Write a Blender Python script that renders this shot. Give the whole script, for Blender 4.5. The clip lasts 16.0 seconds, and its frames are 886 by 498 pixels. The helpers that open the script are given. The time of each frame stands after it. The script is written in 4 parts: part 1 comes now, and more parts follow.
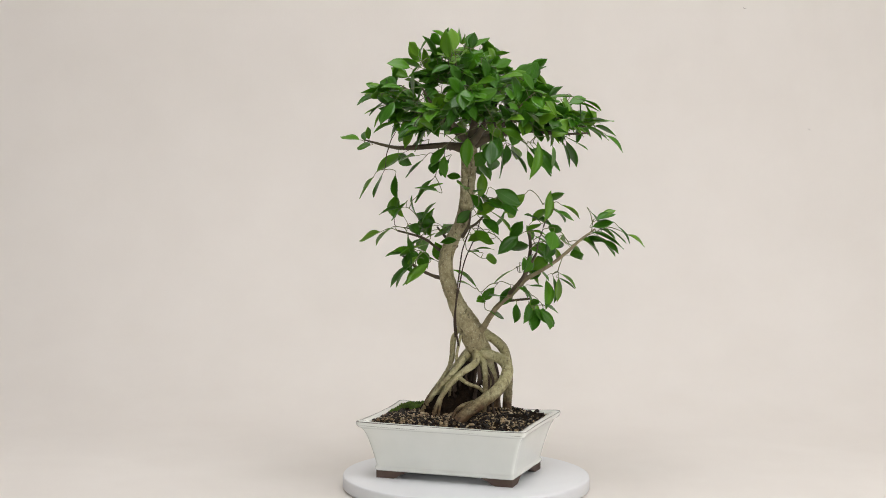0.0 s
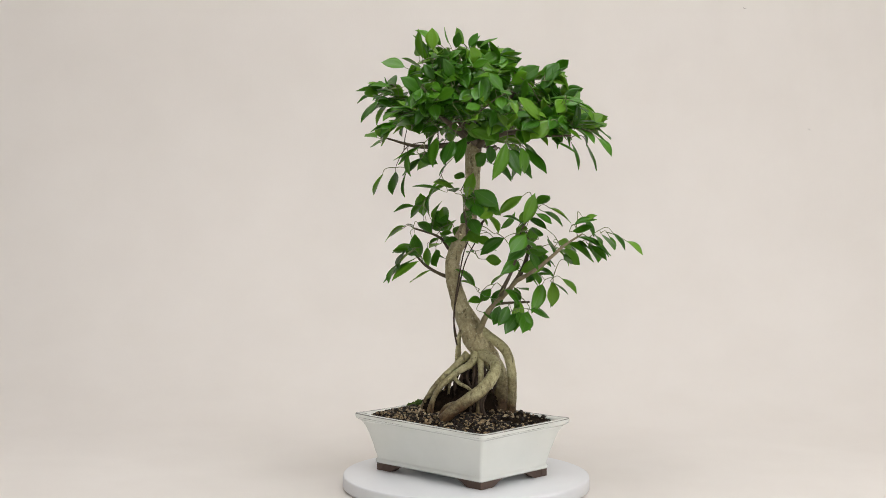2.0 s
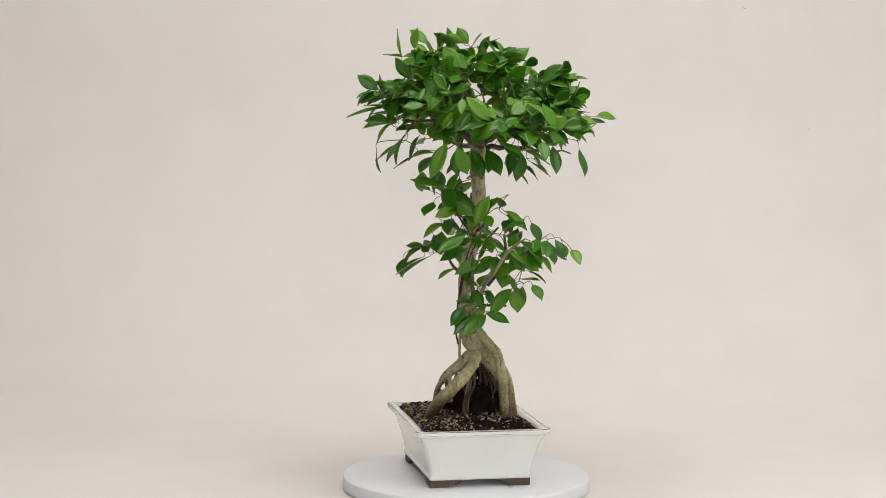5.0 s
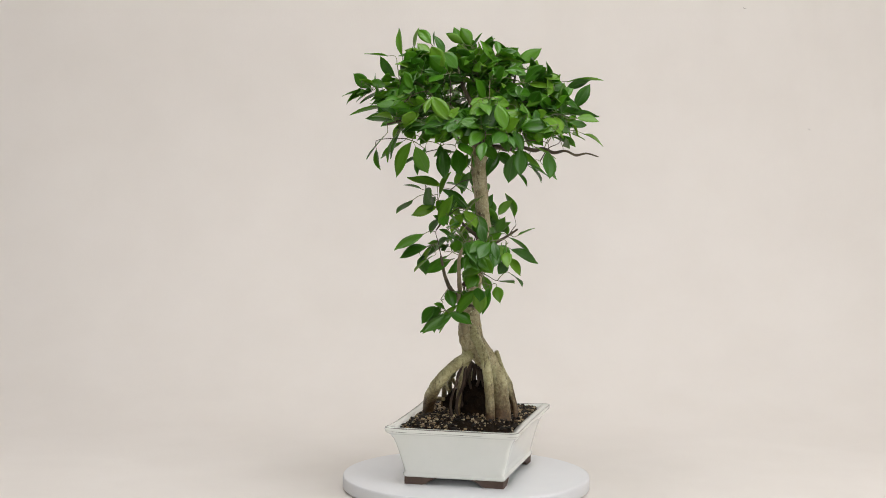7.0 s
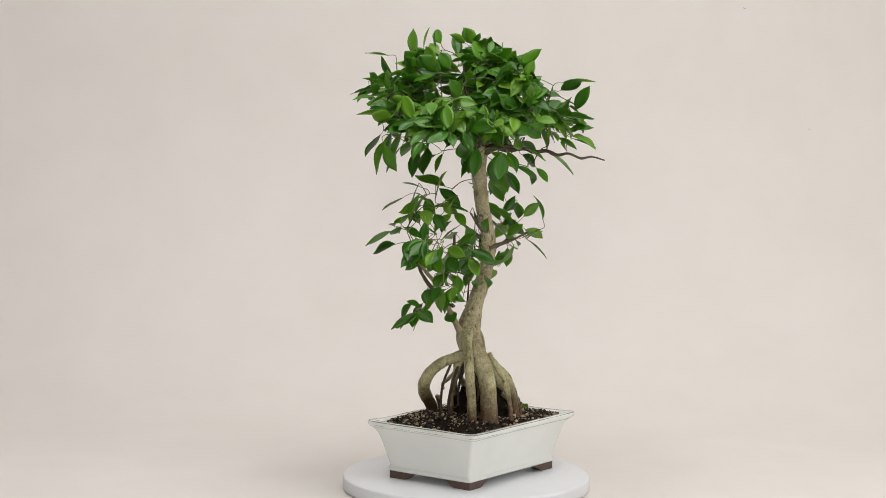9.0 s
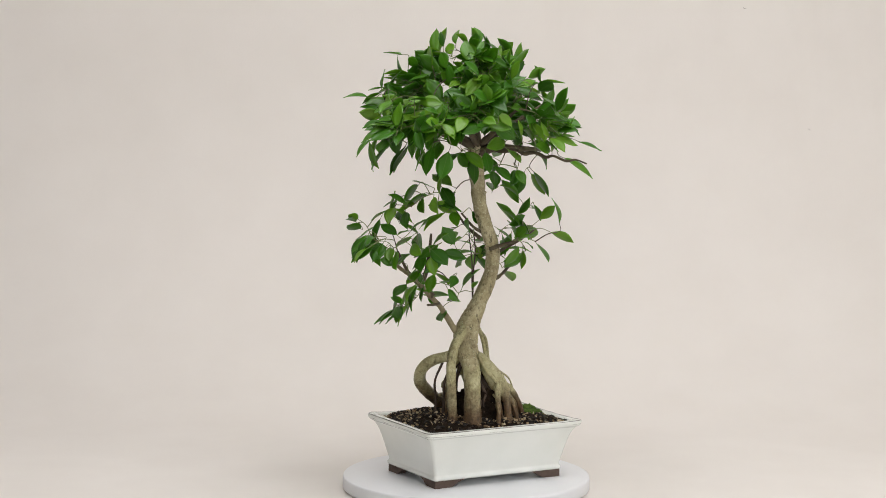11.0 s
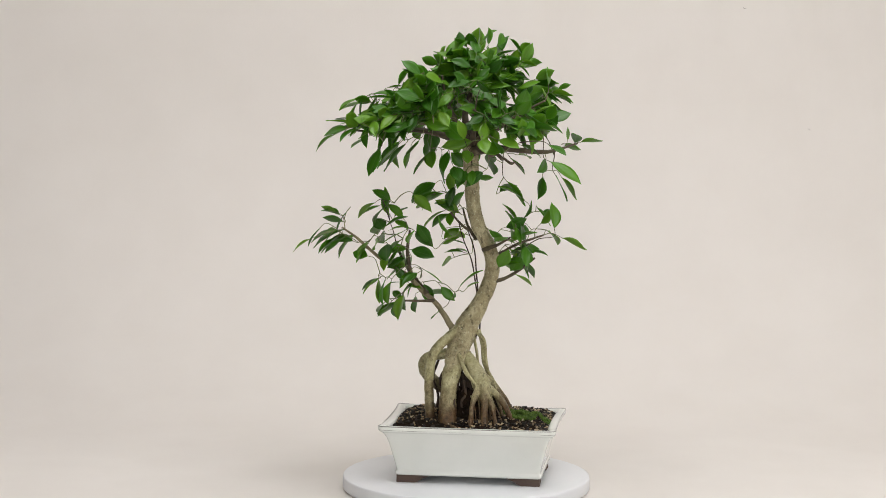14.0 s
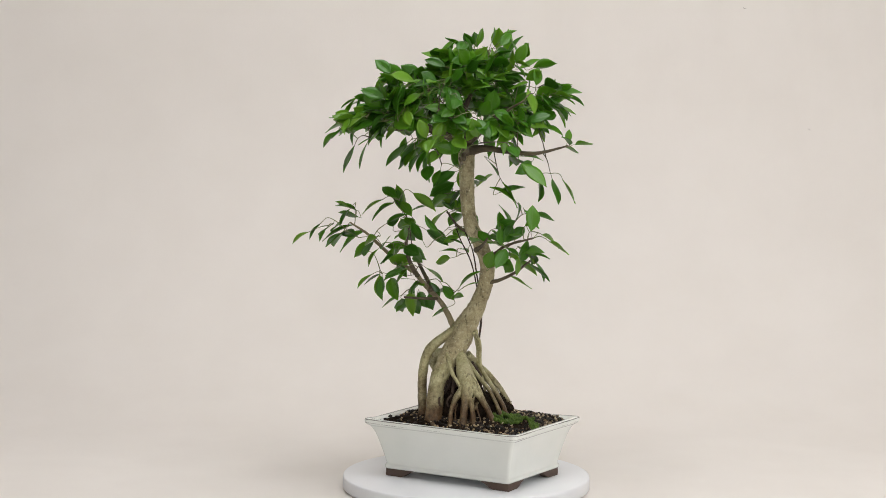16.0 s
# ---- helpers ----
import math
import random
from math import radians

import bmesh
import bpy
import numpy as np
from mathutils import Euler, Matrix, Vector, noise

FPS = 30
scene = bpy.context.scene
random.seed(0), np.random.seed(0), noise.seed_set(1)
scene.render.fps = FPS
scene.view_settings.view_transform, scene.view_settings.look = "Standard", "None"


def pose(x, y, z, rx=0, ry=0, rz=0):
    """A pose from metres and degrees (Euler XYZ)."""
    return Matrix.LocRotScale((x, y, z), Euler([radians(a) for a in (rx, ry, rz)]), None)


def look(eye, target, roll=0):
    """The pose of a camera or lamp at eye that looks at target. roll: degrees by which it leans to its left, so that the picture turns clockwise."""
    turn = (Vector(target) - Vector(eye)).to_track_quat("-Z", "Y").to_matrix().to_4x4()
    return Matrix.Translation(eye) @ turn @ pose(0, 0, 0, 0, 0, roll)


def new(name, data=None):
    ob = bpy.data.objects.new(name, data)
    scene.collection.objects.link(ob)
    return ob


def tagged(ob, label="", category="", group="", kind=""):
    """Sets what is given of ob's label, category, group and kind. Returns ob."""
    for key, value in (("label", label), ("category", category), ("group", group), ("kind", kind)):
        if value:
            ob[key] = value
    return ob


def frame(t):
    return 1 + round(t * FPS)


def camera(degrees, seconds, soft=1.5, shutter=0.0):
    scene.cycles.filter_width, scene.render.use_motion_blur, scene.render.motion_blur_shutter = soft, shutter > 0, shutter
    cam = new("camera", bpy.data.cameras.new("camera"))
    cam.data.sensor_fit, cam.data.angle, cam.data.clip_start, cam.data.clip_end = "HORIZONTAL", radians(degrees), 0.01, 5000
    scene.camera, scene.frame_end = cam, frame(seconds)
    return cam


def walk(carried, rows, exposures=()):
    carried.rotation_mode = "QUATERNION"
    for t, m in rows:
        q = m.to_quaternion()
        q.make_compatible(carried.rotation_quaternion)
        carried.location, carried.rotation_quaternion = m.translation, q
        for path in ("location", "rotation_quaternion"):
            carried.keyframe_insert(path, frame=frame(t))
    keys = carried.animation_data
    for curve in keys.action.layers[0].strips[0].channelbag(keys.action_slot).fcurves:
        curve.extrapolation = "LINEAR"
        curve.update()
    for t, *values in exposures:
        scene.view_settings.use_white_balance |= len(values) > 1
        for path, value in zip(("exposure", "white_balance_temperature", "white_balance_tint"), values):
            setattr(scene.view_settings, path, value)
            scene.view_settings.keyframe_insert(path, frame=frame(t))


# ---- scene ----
# Camera: one long lens on a tripod, still all through the clip.
cam = camera(22.375, 16.0, soft=0.6)
EYE = Vector((-0.0452, -4.0, 0.8314))
DOWN = radians(6.017)
VIEW = look(EYE, EYE + Vector((0, math.cos(DOWN), -math.sin(DOWN))), 0.439)
walk(cam, [(0, VIEW), (16, VIEW)], exposures=[(0, -0.04), (16, -0.04)])

# Daylight: a dim sky outside, an assumed south window, and two added fill lamps.
SUN_TURN, SUN_HEIGHT = radians(60), radians(35)
world = bpy.data.worlds.new("world")
scene.world = world
world.use_nodes = True
sky = world.node_tree.nodes.new("ShaderNodeTexSky")
sky.sky_type, sky.sun_disc, sky.sun_elevation, sky.sun_rotation = "NISHITA", False, SUN_HEIGHT, SUN_TURN
world.node_tree.links.new(sky.outputs["Color"], world.node_tree.nodes["Background"].inputs["Color"])
world.node_tree.nodes["Background"].inputs["Strength"].default_value = 0.1


def area_lamp(name, m, width, height, power, colour):
    data = bpy.data.lights.new(name, "AREA")
    data.shape, data.size, data.size_y, data.energy, data.color = "RECTANGLE", width, height, power, colour
    ob = new(name, data)
    ob.matrix_world = m
    return ob


# The east lamp is added, unseen, to brighten the right of the backdrop.
area_lamp("east_fill_lamp", look((2.72, -2.0, 1.75), (1.7, -1.8, 1.3)), 2.2, 1.5, 30, (1.0, 0.99, 0.985))
area_lamp("window_light_south", look((-0.2, -6.12, 1.75), (-0.2, -5.0, 1.4)), 2.8, 1.5, 66, (1.0, 0.97, 0.955))
# The overhead lamp is added to lift the cloth and the leaf tops.
area_lamp("overhead_fill_lamp", look((0.05, -0.55, 2.56), (0.05, -0.55, 1.0)), 2.1, 1.8, 50, (1.0, 0.975, 0.96))

TURN_RATE = -12.085  # degrees a second


# ---- materials ----
def material(name, rough=0.5, metal=0.0):
    m = bpy.data.materials.new(name)
    m.use_nodes = True
    b = m.node_tree.nodes["Principled BSDF"]
    b.inputs["Roughness"].default_value, b.inputs["Metallic"].default_value = rough, metal
    return m, m.node_tree.nodes, m.node_tree.links, b


def add(nodes, kind, **values):
    n = nodes.new(kind)
    for key, value in values.items():
        n.inputs[key.replace("_", " ")].default_value = value
    return n


def ramp(nodes, links, source, stops):
    r = nodes.new("ShaderNodeValToRGB")
    while len(r.color_ramp.elements) < len(stops):
        r.color_ramp.elements.new(0.5)
    for e, (pos, col) in zip(r.color_ramp.elements, stops):
        e.position, e.color = pos, (*col, 1)
    links.new(source, r.inputs["Fac"])
    return r.outputs["Color"]


def mix(nodes, links, fac, a, b, blend="MIX"):
    n = nodes.new("ShaderNodeMix")
    n.data_type, n.blend_type = "RGBA", blend
    for socket, v in ((n.inputs["Factor"], fac), (n.inputs["A"], a), (n.inputs["B"], b)):
        if isinstance(v, bpy.types.NodeSocket):
            links.new(v, socket)
        elif isinstance(v, tuple):
            socket.default_value = (*v, 1)
        else:
            socket.default_value = v
    return n.outputs["Result"]


def bump(nodes, links, b, height, strength, distance):
    n = add(nodes, "ShaderNodeBump", Strength=strength, Distance=distance)
    links.new(height, n.inputs["Height"])
    links.new(n.outputs["Normal"], b.inputs["Normal"])


def coords(nodes):
    return nodes.new("ShaderNodeTexCoord").outputs["Object"]


def noise_tex(nodes, links, co, scale, detail=4.0, rough=0.55):
    n = add(nodes, "ShaderNodeTexNoise", Scale=scale, Detail=detail, Roughness=rough)
    links.new(co, n.inputs["Vector"])
    return n.outputs["Fac"]


def two_tone(name, dark, light, big, fine, rough, relief=0.3, depth=0.001, metal=0.0):
    """A surface that varies at two scales, with fine relief."""
    m, nodes, links, b = material(name, rough, metal)
    co = coords(nodes)
    a, c = noise_tex(nodes, links, co, big), noise_tex(nodes, links, co, fine, 6)
    base = ramp(nodes, links, a, [(0.3, dark), (0.7, light)])
    col = mix(nodes, links, 0.25, base, ramp(nodes, links, c, [(0.3, dark), (0.7, light)]))
    links.new(col, b.inputs["Base Color"])
    bump(nodes, links, b, c, relief, depth)
    return m


def make_leaf_material():
    m, nodes, links, b = material("leaf", 0.33)
    info = nodes.new("ShaderNodeObjectInfo").outputs["Random"]
    co = coords(nodes)
    split = nodes.new("ShaderNodeSeparateXYZ")
    links.new(co, split.inputs["Vector"])
    tone = ramp(nodes, links, info, [(0.0, (0.036, 0.145, 0.006)), (0.35, (0.066, 0.24, 0.009)), (0.7, (0.115, 0.325, 0.012)), (1.0, (0.22, 0.44, 0.03))])
    mottled = mix(nodes, links, noise_tex(nodes, links, co, 6.0), tone, mix(nodes, links, 1.0, tone, (0.8, 0.86, 0.75), "MULTIPLY"))
    size = nodes.new("ShaderNodeMath")
    size.operation = "ABSOLUTE"
    links.new(split.outputs["X"], size.inputs[0])
    rib = ramp(nodes, links, size.outputs[0], [(0.0, (0.6, 0.6, 0.6)), (0.007, (0.5, 0.5, 0.5)), (0.018, (0, 0, 0))])
    col = mix(nodes, links, rib, mottled, mix(nodes, links, 0.45, tone, (0.20, 0.33, 0.09)))
    wave = add(nodes, "ShaderNodeTexWave", Scale=4.2, Distortion=1.5, Detail=1.0)
    wave.bands_direction = "Y"
    links.new(co, wave.inputs["Vector"])
    links.new(col, b.inputs["Base Color"])
    bump(nodes, links, b, wave.outputs["Fac"], 0.035, 0.002)
    b.inputs["Specular IOR Level"].default_value = 0.5
    b.inputs["Coat Weight"].default_value, b.inputs["Coat Roughness"].default_value = 0.25, 0.18
    trans = nodes.new("ShaderNodeBsdfTranslucent")
    links.new(mix(nodes, links, 0.6, col, (0.16, 0.34, 0.03)), trans.inputs["Color"])
    blend = add(nodes, "ShaderNodeMixShader", Fac=0.38)
    links.new(b.outputs["BSDF"], blend.inputs[1])
    links.new(trans.outputs["BSDF"], blend.inputs[2])
    links.new(blend.outputs["Shader"], nodes["Material Output"].inputs["Surface"])
    return m


def bark_base(nodes, links, co, dark, middle, light, pore):
    """Bark colour: broad patches, fine grain drawn out along the limb, thin dark cracks and pale pores. Returns colour and relief."""
    big, fine = noise_tex(nodes, links, co, 26, 5), noise_tex(nodes, links, co, 150, 6, 0.75)
    col = ramp(nodes, links, big, [(0.30, dark), (0.5, middle), (0.68, light)])
    col = mix(nodes, links, 0.4, col, ramp(nodes, links, fine, [(0.38, dark), (0.62, light)]))
    squeeze = nodes.new("ShaderNodeVectorMath")
    squeeze.operation = "MULTIPLY"
    links.new(co, squeeze.inputs[0])
    squeeze.inputs[1].default_value = (1.0, 1.0, 0.35)
    streak = noise_tex(nodes, links, squeeze.outputs[0], 160, 4, 0.65)
    col = mix(nodes, links, ramp(nodes, links, streak, [(0.33, (0.75, 0.75, 0.75)), (0.44, (0, 0, 0))]), col, tuple(0.45 * c for c in dark))
    pores = add(nodes, "ShaderNodeTexVoronoi", Scale=150.0)
    links.new(co, pores.inputs["Vector"])
    dots = ramp(nodes, links, pores.outputs["Distance"], [(0.0, (pore,) * 3), (0.15, (0.7 * pore,) * 3), (0.22, (0, 0, 0))])
    col = mix(nodes, links, dots, col, tuple(min(0.62, 1.22 * c) for c in light))
    return col, mix(nodes, links, 0.5, fine, streak), big, fine


def make_bark():
    m, nodes, links, b = material("bark", 0.72)
    col, height, _, _ = bark_base(nodes, links, coords(nodes), (0.18, 0.14, 0.065), (0.42, 0.365, 0.205), (0.61, 0.555, 0.355), 0.7)
    links.new(col, b.inputs["Base Color"])
    bump(nodes, links, b, height, 1.0, 0.005)
    return m


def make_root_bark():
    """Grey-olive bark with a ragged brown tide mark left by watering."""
    m, nodes, links, b = material("root_bark", 0.5)
    co = coords(nodes)
    col, height, big, fine = bark_base(nodes, links, co, (0.18, 0.15, 0.06), (0.40, 0.37, 0.185), (0.60, 0.57, 0.34), 0.4)
    dirt = ramp(nodes, links, noise_tex(nodes, links, co, 17, 6, 0.7), [(0.56, (0, 0, 0)), (0.70, (0.4, 0.4, 0.4))])
    col = mix(nodes, links, dirt, col, (0.13, 0.085, 0.042))
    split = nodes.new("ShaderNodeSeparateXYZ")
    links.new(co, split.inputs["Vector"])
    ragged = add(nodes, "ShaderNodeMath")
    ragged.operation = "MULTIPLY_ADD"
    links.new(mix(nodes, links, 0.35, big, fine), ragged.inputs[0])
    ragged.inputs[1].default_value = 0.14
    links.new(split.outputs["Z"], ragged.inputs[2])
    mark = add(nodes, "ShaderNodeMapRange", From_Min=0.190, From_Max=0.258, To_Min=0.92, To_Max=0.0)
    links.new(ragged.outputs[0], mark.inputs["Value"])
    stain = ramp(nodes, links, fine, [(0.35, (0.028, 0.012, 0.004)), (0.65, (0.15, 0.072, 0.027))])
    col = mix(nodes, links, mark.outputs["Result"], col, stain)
    links.new(col, b.inputs["Base Color"])
    bump(nodes, links, b, height, 1.0, 0.004)
    return m


def make_glaze():
    m, nodes, links, b = material("cream_glaze", 0.13)
    co = coords(nodes)
    big, fine = noise_tex(nodes, links, co, 14, 3), noise_tex(nodes, links, co, 420, 3)
    col = ramp(nodes, links, big, [(0.3, (0.775, 0.80, 0.75)), (0.7, (0.82, 0.84, 0.795))])
    specks = ramp(nodes, links, fine, [(0.70, (0, 0, 0)), (0.78, (0.5, 0.5, 0.5))])
    links.new(mix(nodes, links, specks, col, (0.55, 0.55, 0.50)), b.inputs["Base Color"])
    b.inputs["Coat Weight"].default_value, b.inputs["Coat Roughness"].default_value = 0.5, 0.06
    bump(nodes, links, b, big, 0.08, 0.002)
    return m


def make_pebble(name, shift):
    m, nodes, links, b = material(name, 0.7)
    src = nodes.new("ShaderNodeNewGeometry").outputs["Random Per Island"] if shift == 0 else nodes.new("ShaderNodeObjectInfo").outputs["Random"]
    col = ramp(nodes, links, src, [(0.0, (0.006, 0.004, 0.003)), (0.50, (0.012, 0.008, 0.005)), (0.64, (0.04, 0.024, 0.014)), (0.73, (0.26, 0.175, 0.09)), (0.82, (0.50, 0.38, 0.22)), (0.88, (0.24, 0.18, 0.11)), (1.0, (0.66, 0.56, 0.38))])
    co = coords(nodes)
    fine = noise_tex(nodes, links, co, 500, 4)
    links.new(mix(nodes, links, 0.5, col, mix(nodes, links, 1.0, col, ramp(nodes, links, fine, [(0.3, (0.35, 0.33, 0.3)), (0.7, (1.1, 1.05, 1.0))]), "MULTIPLY")), b.inputs["Base Color"])
    bump(nodes, links, b, fine, 0.4, 0.0006)
    return m


def make_cloth():
    m, nodes, links, b = material("backdrop_cloth", 0.92)
    co = coords(nodes)
    big, mid, fine = noise_tex(nodes, links, co, 0.9, 4), noise_tex(nodes, links, co, 7, 5), noise_tex(nodes, links, co, 600, 3)
    col = ramp(nodes, links, big, [(0.3, (0.735, 0.70, 0.655)), (0.7, (0.765, 0.73, 0.69))])
    col = mix(nodes, links, 0.35, col, ramp(nodes, links, mid, [(0.3, (0.72, 0.68, 0.635)), (0.7, (0.785, 0.75, 0.71))]))
    links.new(col, b.inputs["Base Color"])
    stretch = nodes.new("ShaderNodeVectorMath")
    stretch.operation = "MULTIPLY"
    links.new(co, stretch.inputs[0])
    stretch.inputs[1].default_value = (38, 6, 5)
    streak = noise_tex(nodes, links, stretch.outputs[0], 1.0, 3)
    both = mix(nodes, links, 0.3, mix(nodes, links, 0.5, mid, streak), fine)
    bump(nodes, links, b, both, 0.16, 0.008)
    return m


LEAF, BARK, ROOT_BARK, GLAZE, CLOTH = make_leaf_material(), make_bark(), make_root_bark(), make_glaze(), make_cloth()
# Brown twig bark, darkened to carry the shade inside the crown as well.
TWIG_SHADE = two_tone("twig_bark_with_crown_shade", (0.045, 0.034, 0.02), (0.125, 0.10, 0.056), 40, 300, 0.7, 0.4, 0.001)
BRANCH_BARK = two_tone("branch_bark", (0.15, 0.12, 0.065), (0.36, 0.31, 0.18), 45, 260, 0.72, 0.6, 0.002)
STALK = two_tone("green_stalk", (0.12, 0.15, 0.05), (0.20, 0.22, 0.09), 60, 300, 0.6, 0.2, 0.0005)
STRAND = two_tone("dark_aerial_root", (0.025, 0.016, 0.011), (0.085, 0.056, 0.036), 60, 400, 0.75, 0.4, 0.001)
CLAY = two_tone("brown_clay", (0.085, 0.056, 0.044), (0.13, 0.088, 0.07), 30, 350, 0.78, 0.35, 0.0008)
WORN = two_tone("worn_rim_edge", (0.09, 0.085, 0.075), (0.34, 0.33, 0.30), 45, 300, 0.5, 0.2, 0.0004)
SOIL = two_tone("wet_soil", (0.005, 0.0035, 0.002), (0.034, 0.021, 0.012), 70, 420, 0.95, 1.0, 0.005)
SOIL.node_tree.nodes["Principled BSDF"].inputs["Specular IOR Level"].default_value = 0.15
MOSS = two_tone("moss", (0.012, 0.034, 0.004), (0.11, 0.19, 0.02), 90, 600, 0.9, 0.5, 0.001)
PEBBLE, GRAVEL = make_pebble("pebble", 1), make_pebble("gravel", 0)
WHITE = two_tone("white_satin", (0.75, 0.765, 0.79), (0.79, 0.805, 0.83), 9, 400, 0.38, 0.06, 0.0004)
PLASTER = two_tone("plaster", (0.70, 0.68, 0.65), (0.76, 0.74, 0.71), 1.2, 60, 0.9, 0.2, 0.002)
BOARDS = two_tone("grey_floor", (0.30, 0.28, 0.26), (0.38, 0.36, 0.33), 2.0, 90, 0.6, 0.2, 0.001)
# Charcoal for the unseen west wall, picked to absorb bounce light.
LIGHT_CUT_WALL = two_tone("light_cut_charcoal", (0.06, 0.058, 0.056), (0.085, 0.082, 0.08), 1.2, 60, 0.85, 0.2, 0.002)
FLECK = two_tone("lint", (0.10, 0.085, 0.075), (0.22, 0.19, 0.17), 90, 500, 0.9, 0.2, 0.0004)
GLASS, _, _, glass_bsdf = material("window_glass", 0.02)
glass_bsdf.inputs["Transmission Weight"].default_value = 1.0


# ---- building helpers ----
def mesh_object(name, bm, mat, parent=None, label="", smooth=True):
    me = bpy.data.meshes.new(name)
    bm.normal_update()
    bm.to_mesh(me)
    bm.free()
    if smooth:
        me.shade_smooth()
    me.materials.append(mat)
    ob = new(name, me)
    ob.parent = parent
    return tagged(ob, label)


def part(name, bm, mat, parent, label="", smooth=True):
    return mesh_object(name, bm, mat, parent, label, smooth)


def box(bm, x0, x1, y0, y1, z0, z1):
    vs = [bm.verts.new((x, y, z)) for z in (z0, z1) for x, y in ((x0, y0), (x1, y0), (x1, y1), (x0, y1))]
    for f in ((3, 2, 1, 0), (4, 5, 6, 7), (0, 1, 5, 4), (1, 2, 6, 5), (2, 3, 7, 6), (3, 0, 4, 7)):
        bm.faces.new([vs[i] for i in f])


def smooth_path(points, steps):
    """Catmull-Rom through (x, y, z, radius) in millimetres, to metres."""
    p = [Vector((*q[:3], q[3])) * 0.001 for q in points]
    p = [p[0] * 2 - p[1]] + p + [p[-1] * 2 - p[-2]]
    out = []
    for i in range(1, len(p) - 2):
        for s in range(steps):
            t = s / steps
            out.append(0.5 * (2 * p[i] + (p[i + 1] - p[i - 1]) * t + (2 * p[i - 1] - 5 * p[i] + 4 * p[i + 1] - p[i + 2]) * t * t
                              + (3 * p[i] - p[i - 1] - 3 * p[i + 1] + p[i + 2]) * t ** 3))
    return out + [p[-2]]


def tube(bm, path, sides, rough=0.0, grain=60.0, flutes=0.0):
    """A round limb along a path of (x, y, z, radius), with lumps of rough times its radius."""
    rings, side = [], Vector((1, 0, 0))
    for i, q in enumerate(path):
        here = q.to_3d()
        ahead = (path[min(i + 1, len(path) - 1)].to_3d() - path[max(i - 1, 0)].to_3d()).normalized()
        side = (side - ahead * side.dot(ahead))
        side = side.normalized() if side.length > 1e-6 else ahead.orthogonal().normalized()
        up = ahead.cross(side)
        ring = []
        for k in range(sides):
            a = 2 * math.pi * k / sides
            way = side * math.cos(a) + up * math.sin(a)
            r = q[3]
            if rough:
                r *= 1 + rough * noise.noise((here + way * q[3]) * grain) + 0.4 * rough * noise.noise((here + way * q[3]) * grain * 3.7)
            if flutes:
                r *= 1 + flutes * math.sin(3 * a + 2 + 30 * here.z)
            ring.append(bm.verts.new(here + way * r))
        rings.append(ring)
    for a, b in zip(rings, rings[1:]):
        for k in range(sides):
            bm.faces.new((a[k], a[(k + 1) % sides], b[(k + 1) % sides], b[k]))
    bm.faces.new(rings[0][::-1])
    bm.faces.new(rings[-1])


def limb(name, points, mat, parent, label="", sides=12, steps=8, rough=0.10, grain=60.0, flutes=0.0):
    bm = bmesh.new()
    path = smooth_path(points, steps)
    tube(bm, path, sides, rough, grain, flutes)
    return part(name, bm, mat, parent, label), path


def rounded(hx, hy, r, n=6, bow=0.0):
    """Corner-rounded rectangle; bow draws the sides in between the corners."""
    pts = []
    corners = [(hx - r, hy - r, 0), (-hx + r, hy - r, 90), (-hx + r, -hy + r, 180), (hx - r, -hy + r, 270)]
    for i, (cx, cy, a0) in enumerate(corners):
        for k in range(n + 1):
            a = radians(a0 + 90 * k / n)
            pts.append(Vector((cx + r * math.cos(a), cy + r * math.sin(a))))
        nx, ny, _ = corners[(i + 1) % 4]
        start, a1 = pts[-1], radians(a0 + 90)
        end = Vector((nx + r * math.cos(a1), ny + r * math.sin(a1)))
        for k in range(1, 12):
            t = k / 12
            p = start.lerp(end, t)
            pts.append(p - Vector((math.cos(a1), math.sin(a1))) * bow * math.sin(math.pi * t) ** 0.8)
    return pts


def stack(bm, rings, close_bottom=False, close_top=False):
    made = [[bm.verts.new(p) for p in ring] for ring in rings]
    for a, b in zip(made, made[1:]):
        for k in range(len(a)):
            bm.faces.new((a[k], a[(k + 1) % len(a)], b[(k + 1) % len(a)], b[k]))
    if close_bottom:
        bm.faces.new(made[0][::-1])
    if close_top:
        bm.faces.new(made[-1])


# ---- the studio ----
TABLE = -0.026   # level of the cloth beside the turntable


